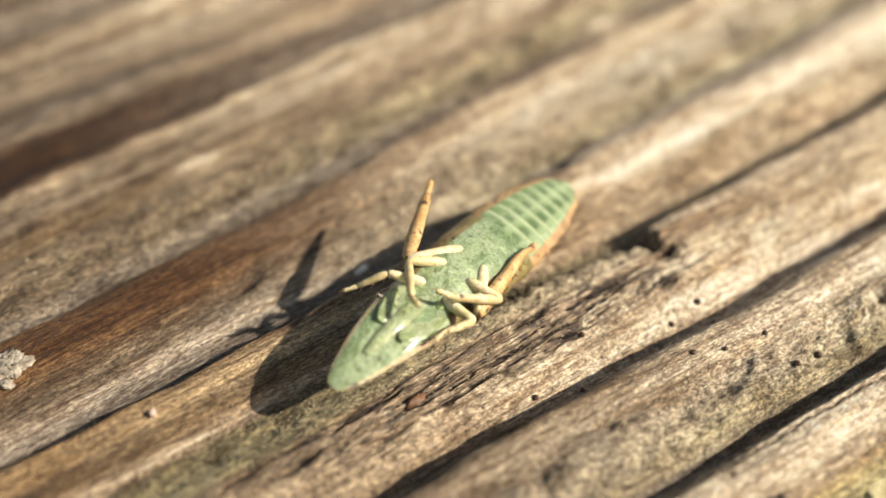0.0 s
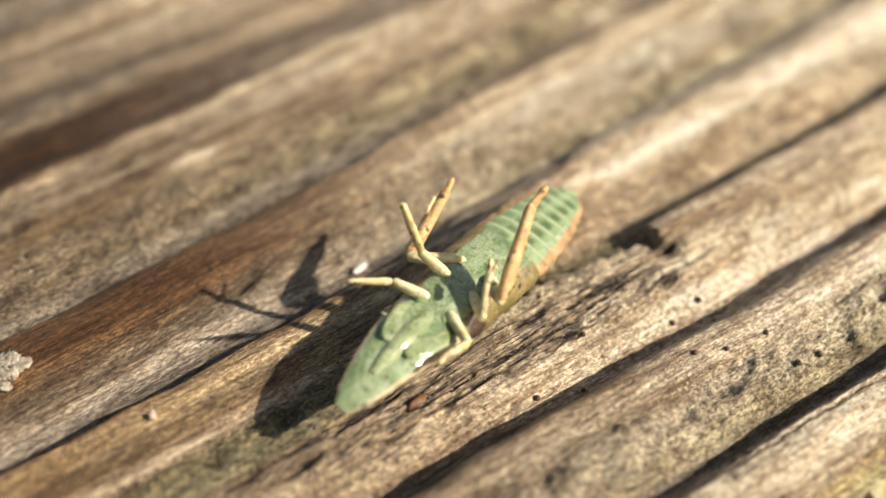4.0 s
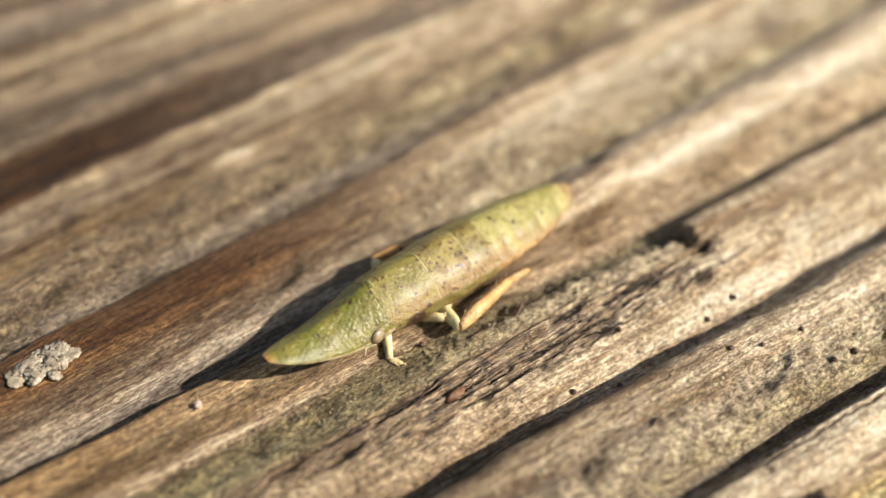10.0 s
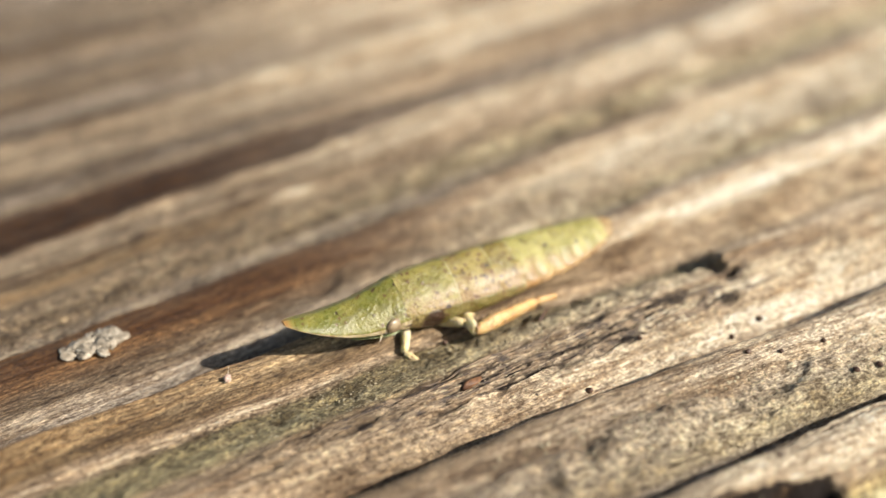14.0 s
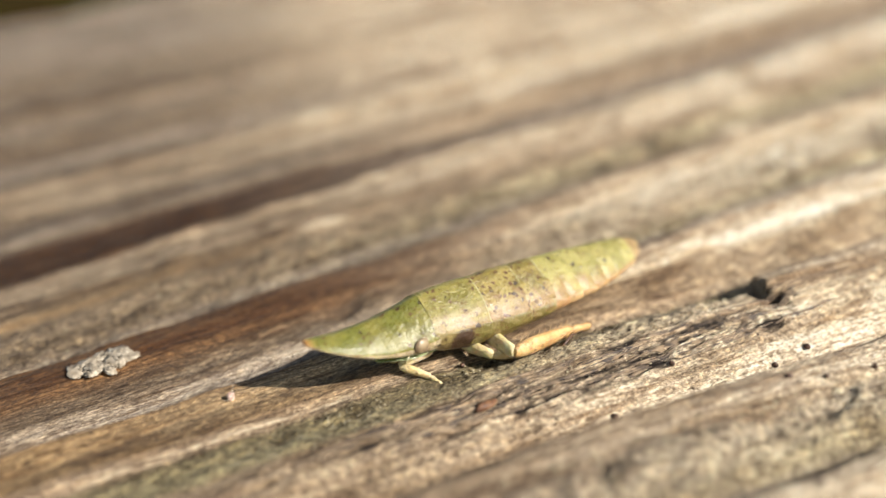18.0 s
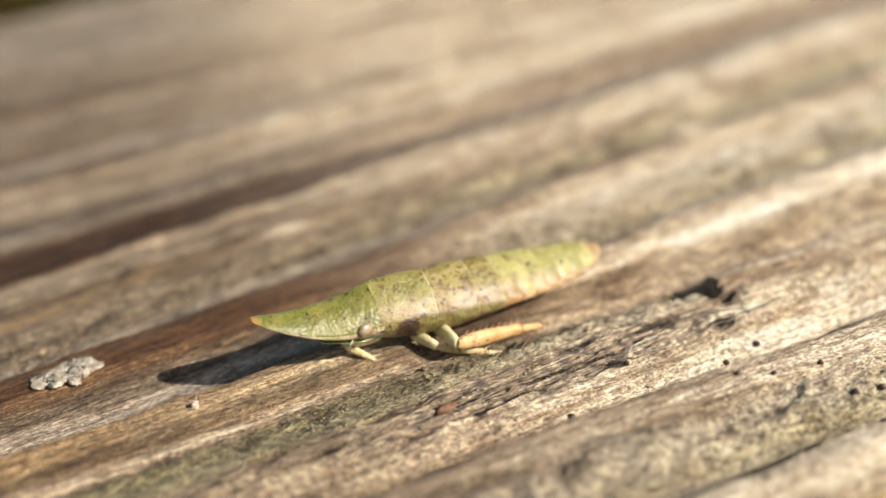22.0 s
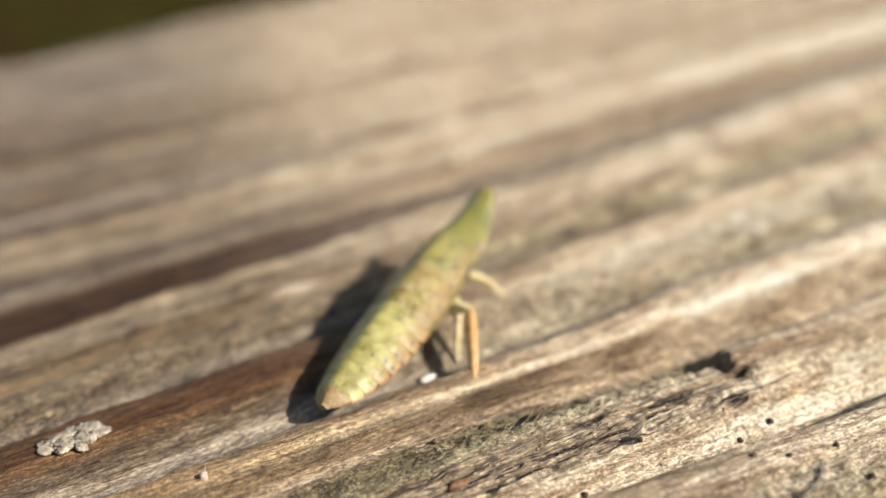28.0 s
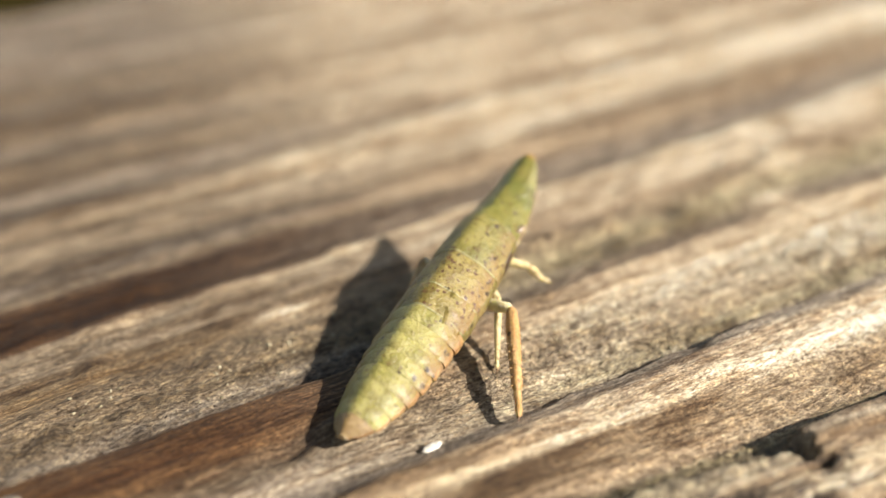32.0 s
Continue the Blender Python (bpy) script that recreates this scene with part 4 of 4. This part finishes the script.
def arc(middle, ahead, end, x, half=HALF):
    """Place and direction at x along a smooth bow that leaves the middle along ahead and reaches towards end."""
    reach = end - middle
    to = reach.normalized() * (1 if x >= 0 else -1)
    side = to - ahead * to.dot(ahead)
    phi = math.atan2(side.length, to.dot(ahead))
    if phi < 1e-4:
        return middle + ahead * x, ahead
    e = side.normalized() * (1 if x >= 0 else -1)
    k = 2 * phi / half
    y = abs(x)
    sign = 1 if x >= 0 else -1
    place = middle + ahead * (math.sin(k * y) / k * sign) + e * ((1 - math.cos(k * y)) / k)
    return place, (ahead * math.cos(k * y) + e * (math.sin(k * y) * sign)).normalized()


def basis(place, ahead, back):
    z = (back - ahead * back.dot(ahead)).normalized()
    y = z.cross(ahead)
    m = Matrix((ahead, y, z)).transposed().to_4x4()
    m.translation = place * MM
    return m


def bone(a, b, up):
    x = (b - a).normalized()
    y = up.cross(x)
    y = y.normalized() if y.length > 1e-3 else Vector((0, 1, 0))
    m = Matrix((x, y, x.cross(y))).transposed().to_4x4()
    m.translation = a * MM
    return m


# seconds; then in millimetres: tip of the head, middle of the trunk, tip of the tail; then the way the back faces
BODY = [
    (0.0, -4.31, -3.27, 1.68, 1.55, -1.54, 1.22, 7.42, 0.19, 0.97, -0.1, 0.34, -0.93),
    (2.5, -4.31, -3.27, 1.68, 1.55, -1.54, 1.22, 7.42, 0.19, 0.97, -0.1, 0.34, -0.93),
    (4.5, -4.58, -3.96, 1.59, 1.27, -2.16, 1.13, 7.11, -0.36, 0.86, 0.02, 0.25, -0.96),
    (5.0, -4.63, -3.86, 1.59, 1.25, -2.16, 1.13, 7.12, -0.46, 0.86, 0.0, 0.28, -0.96),
    (5.3, -4.76, -3.92, 1.58, 1.13, -2.27, 1.13, 7.02, -0.63, 0.87, 0.05, 0.18, -0.98),
    (5.6, -5.36, -3.59, 0.98, 0.6, -2.19, 1.1, 6.56, -0.79, 1.42, 0.14, -0.43, -0.89),
    (5.9, -4.58, -3.48, 1.41, 0.64, -0.85, 2, 5.42, -0.87, 0.25, 0.07, -0.82, -0.57),
    (6.2, -4.72, -3.65, 1.95, 0.45, -0.86, 1.9, 6.17, -1.39, 0.64, 0.05, -0.82, -0.57),
    (6.5, -5.44, -3.13, 1, 0.65, -2.51, 0.9, 6.75, -1.88, 1, 0.05, -0.38, -0.92),
    (6.8, -5.35, -1.87, 0.9, 0.76, -2.37, 0.8, 6.86, -2.88, 0.9, -0.02, -0.54, -0.84),
    (7.0, -4.37, -3.61, 1.72, 0.9, -0.99, 1.8, 6.38, -2.58, 0.37, -0.03, -0.86, -0.5),
    (7.4, -4.66, -3.46, 2.01, 0.48, -0.62, 1.8, 5.62, -3.47, 1.2, -0.14, -0.92, -0.3),
    (7.7, -5.53, -2.23, 0.9, 0.58, -2.57, 0.8, 6.7, -2.91, 0.9, 0, -0.38, -0.92),
    (8.0, -5.1, -1.79, 0.9, 1.02, -1.95, 0.7, 6.6, -2.45, 1.45, -0.08, -0.32, -0.95),
    (8.2, -5.67, -3.27, 0.9, 0.45, -3.42, 0.8, 6.57, -3.57, 0.9, -0.07, -0.58, -0.81),
    (8.4, -5.41, -3.82, 1.41, -0.1, -1.33, 1.8, 5.41, -3.09, 0.72, -0.12, -0.94, 0.31),
    (8.6, -5.81, -1.75, 1.41, 0.31, -1.57, 1.2, 6.43, -1.4, 1.19, -0.28, -0.64, 0.71),
    (8.8, -6.07, -0.93, 1.41, 0.04, -0.67, 1.3, 6.16, -0.41, 1.19, 0, 0, 1),
    (9.0, -6.18, -0.78, 1.41, -0.08, -0.3, 1.3, 6.03, 0.17, 1.19, 0, 0, 1),
    (9.5, -6.23, -0.73, 1.4, -0.13, -0.11, 1.3, 5.96, 0.51, 1.2, 0, 0, 1),
    (11.0, -6.23, -0.73, 1.4, -0.13, -0.11, 1.3, 5.96, 0.51, 1.2, 0, 0, 1),
    (13.0, -6.29, -0.38, 1.51, -0.17, -0.05, 1.15, 5.94, 0.28, 1.29, 0, 0, 1),
    (14.0, -6.34, -0.39, 1.72, -0.22, -0.26, 1.25, 5.9, -0.13, 1.28, 0, 0, 1),
    (15.0, -6.36, -1.24, 1.82, -0.28, -0.58, 1.3, 5.81, 0.07, 1.28, 0, 0, 1),
    (17.5, -6.31, -1.56, 2.01, -0.26, -0.65, 1.4, 5.79, 0.25, 1.29, 0, 0, 1),
    (19.0, -6.09, -0.82, 2.21, -0.02, -0.17, 1.4, 6.04, 0.48, 1.09, 0, 0, 1),
    (21.0, -6.12, 0.06, 2.31, -0.03, 0.17, 1.5, 6.07, 0.28, 1.19, 0, 0, 1),
    (23.0, -6.22, -0.14, 2.42, -0.13, -0.04, 1.5, 5.95, 0.06, 1.08, 0, 0, 1),
    (24.0, -6.13, 0.3, 2.41, -0.04, 0.1, 1.6, 6.06, -0.1, 1.29, 0, 0, 1),
    (24.5, -5.05, 4.79, 2.35, -0.36, 0.88, 1.8, 4.32, -3.04, 1.25, 0, 0, 1),
    (25.0, -3.28, 6.64, 2.55, -0.83, 1.07, 1.9, 1.63, -4.51, 1.25, 0, 0, 1),
    (25.5, -1.05, 7.31, 2.69, -0.81, 1.24, 1.85, -0.57, -4.82, 1.01, 0, 0, 1),
    (27.5, 5.11, 7.67, 3.59, 0.47, 3.95, 1.85, -4.16, 0.23, 0.61, 0, 0, 1),
    (28.0, 5.99, 7.75, 3.62, 1.03, 4.5, 1.85, -3.93, 1.24, 0.58, 0, 0, 1),
    (28.5, 6.39, 8.26, 3.61, 1.52, 4.85, 1.85, -3.34, 1.44, 0.59, 0, 0, 1),
    (29.0, 6.37, 7.42, 3.95, 1.34, 4.39, 2, -3.7, 1.35, 0.55, 0, 0, 1),
    (29.5, 6.71, 8.08, 3.93, 1.66, 5.04, 2, -3.38, 2, 0.57, 0, 0, 1),
    (30.0, 6.52, 8.05, 3.75, 1.51, 4.92, 1.9, -3.51, 1.79, 0.55, 0, 0, 1),
    (30.5, 6.31, 8.13, 3.84, 1.39, 4.88, 1.95, -3.53, 1.62, 0.56, 0, 0, 1),
    (31.0, 6.52, 8.47, 3.65, 1.64, 5.12, 1.85, -3.25, 1.76, 0.55, 0, 0, 1),
    (32.0, 7.46, 9.38, 4.32, 2.65, 6.07, 2.2, -2.15, 2.76, 0.58, 0, 0, 1),
]
# how the legs are held: knee and foot of the front, middle and hind leg on the left, then on the right, in the body's own space
HOLDS = {
    "stand": ((3.2, 0.1, -1.2, 2.7, 0.5, -1.5), (0.9, 1.4, -1.1, -0.7, 2.0, -1.45), (0.5, 1.8, -0.85, -2.9, 1.3, -1.3),
              (3.2, -0.1, -1.2, 2.7, -0.5, -1.5), (0.9, -1.4, -1.1, -0.7, -2.0, -1.45), (0.5, -1.8, -0.85, -2.9, -1.3, -1.3)),
    "tucked": ((2.5, 0.8, -1.1, 2.4, 1.7, -1.6), (1.0, 0.9, -0.9, -0.6, 0.3, -1.1), (0.6, 1.5, -0.8, -2.3, 1.4, -0.85),
               (2.5, -0.8, -1.1, 2.4, -1.7, -1.6), (1.0, -0.9, -0.9, -0.6, -0.3, -1.1), (0.6, -1.5, -0.8, -2.3, -1.4, -0.85)),
    "folded": ((2.7, 1.0, -1.0, 3.2, 1.5, -0.6), (2.0, 1.05, -1.1, 3.0, 0.4, -1.35), (1.7, 1.3, -0.7, -0.9, 2.6, -0.6),
               (2.2, -1.1, -1.05, 4.0, -0.75, -0.95), (1.1, -1.1, -1.15, 2.3, -0.6, -1.4), (1.7, -1.3, -0.9, -2.3, -0.7, -1.1)),
    "kick_a": ((2.4, 1.0, -1.0, 3.2, 1.9, -1.3), (1.3, 1.3, -1.6, 0.6, 1.9, -2.9), (0.9, 1.5, -0.8, -1.9, 2.3, -2.6),
               (2.6, -1.1, -0.9, 3.9, -1.2, -1.2), (1.8, -0.9, -1.2, 1.0, -0.9, -2.4), (1.0, -1.0, -1.6, -0.4, -0.4, -3.8)),
    "kick_b": ((2.4, 1.0, -0.9, 3.3, 2.0, -1.2), (1.2, 1.4, -1.5, 0.2, 1.6, -2.8), (0.9, 1.5, -0.8, -0.6, 2.2, -4.0),
               (2.6, -1.1, -0.9, 4.1, -0.9, -1.0), (1.6, -0.9, -1.1, 0.4, -0.9, -1.3), (1.9, -1.25, -0.85, -2.3, -0.6, -0.95)),
    "kick_d": ((2.6, 0.6, -1.3, 3.2, 0.5, -2.1), (1.4, 0.5, -1.6, 0.9, 0.4, -2.5), (0.9, 0.6, -1.3, -1.9, 0.5, -1.5),
               (2.7, -0.7, -1.4, 3.4, -0.8, -2.6), (1.3, -0.9, -1.7, 1.3, -1.6, -3.1), (-0.6, -1.4, -0.7, -1.5, -3.4, -0.9)),
    "kick_e": ((2.6, 0.6, -1.3, 3.2, 0.5, -2.1), (1.4, 0.5, -1.6, 0.9, 0.4, -2.5), (0.9, 0.6, -1.3, -1.9, 0.5, -1.5),
               (2.7, -0.7, -1.4, 3.4, -0.8, -2.6), (1.6, -0.6, -1.7, 0.9, -0.6, -2.7), (0.9, -0.9, -1.5, -2.4, -1.0, -1.9)),
    "kick_f": ((2.9, 0.9, -1.1, 3.9, 1.0, -1.3), (1.6, 0.4, -1.9, 2.2, 0.3, -3.2), (0.0, 0.8, -2.6, 0.9, 1.8, -1.4),
               (3.0, -0.9, -1.3, 4.2, -0.6, -1.5), (0.2, -1.1, -1.3, -0.6, -1.6, -2.2), (-0.1, -0.5, -2.6, 0.8, 0.8, -1.4)),
    "sit": ((2.5, 0.9, -1.3, 3.2, 1.4, -3.0), (0.0, 1.6, -0.6, -1.2, 1.8, -1.6), (0.9, 1.2, -0.8, -2.4, 0.9, -1.2),
            (2.5, -1.1, -1.3, 3.2, -1.6, -3.0), (0.3, -1.5, -0.8, -1.4, -1.9, -1.9), (0.0, -1.95, -0.5, -3.8, -3.9, -1.2)),
}
HELD = [(0.0, "folded"), (2.5, "folded"), (4.5, "kick_a"), (5.0, "kick_b"), (5.6, "kick_a"), (5.9, "kick_d"), (6.2, "kick_d"), (6.5, "kick_a"), (6.8, "kick_a"), (7.0, "kick_e"), (7.4, "kick_d"),
        (7.7, "kick_f"), (8.2, "kick_f"), (8.4, "kick_d"), (8.6, "tucked"), (9.5, "tucked"), (13.0, "tucked"), (15.0, "tucked"), (19.0, "stand"), (24.0, "stand"), (25.0, "stand"),
        (27.5, "sit"), (32.0, "sit")]


def six(p, q, f):
    return [a + (b - a) * f for a, b in zip(p, q)]


def feet_at(t):
    for (t0, a), (t1, b) in zip(HELD, HELD[1:]):
        if t0 <= t <= t1:
            f = (t - t0) / (t1 - t0)
            return [six(p, q, f) for p, q in zip(HOLDS[a], HOLDS[b])]
    return HOLDS[HELD[-1][1]]


def motions():
    whole, trunk, legs = [], {p.name: [] for p, _ in TRUNK}, {key: ([], [], []) for key in LEGS}
    for t, *v in BODY:
        tip, mid, tail, back = (Vector(v[i:i + 3]) for i in (0, 3, 6, 9))
        ahead = ((tip - mid).normalized() * 0.72 + (mid - tail).normalized() * 0.28).normalized()      # the hind body bends most
        root = basis(mid, ahead, back)
        whole.append((t, root))
        inverse = root.inverted()
        for p, x in TRUNK:
            place, way = arc(mid, ahead, tip if x > 0 else tail, x)
            turned = (ahead.rotation_difference(way).to_matrix() @ root.to_3x3()).to_4x4()
            turned.translation = place * MM
            trunk[p.name].append((t, inverse @ turned))
        feet = feet_at(t)
        for i, key in enumerate((w, s) for s in ("left", "right") for w in ("front", "middle", "hind")):
            side = 1 if key[1] == "left" else -1
            hip = Vector(HIPS[key[0]])
            hip.y *= side
            a, b, c = SIZES[key[0]]
            knee = hip + (Vector(feet[i][:3]) - hip).normalized() * a
            shin = (Vector(feet[i][3:]) - knee).normalized()
            ankle = knee + shin * b
            toe = ankle + (shin * 0.75 + Vector((0.3 if key[0] == "front" else -0.4, side * 0.2, 0.0))).normalized() * c
            up = Vector((0, side * 0.3, 1))
            for rows, m in zip(legs[key], (bone(hip, knee, up), bone(knee, ankle, up), bone(ankle, toe, up))):
                rows.append((t, m))
    walk(nymph, whole)
    for p, _ in TRUNK:
        walk(p, trunk[p.name])
    for key, pieces in LEGS.items():
        for piece, rows in zip(pieces, legs[key]):
            walk(piece, rows)


motions()
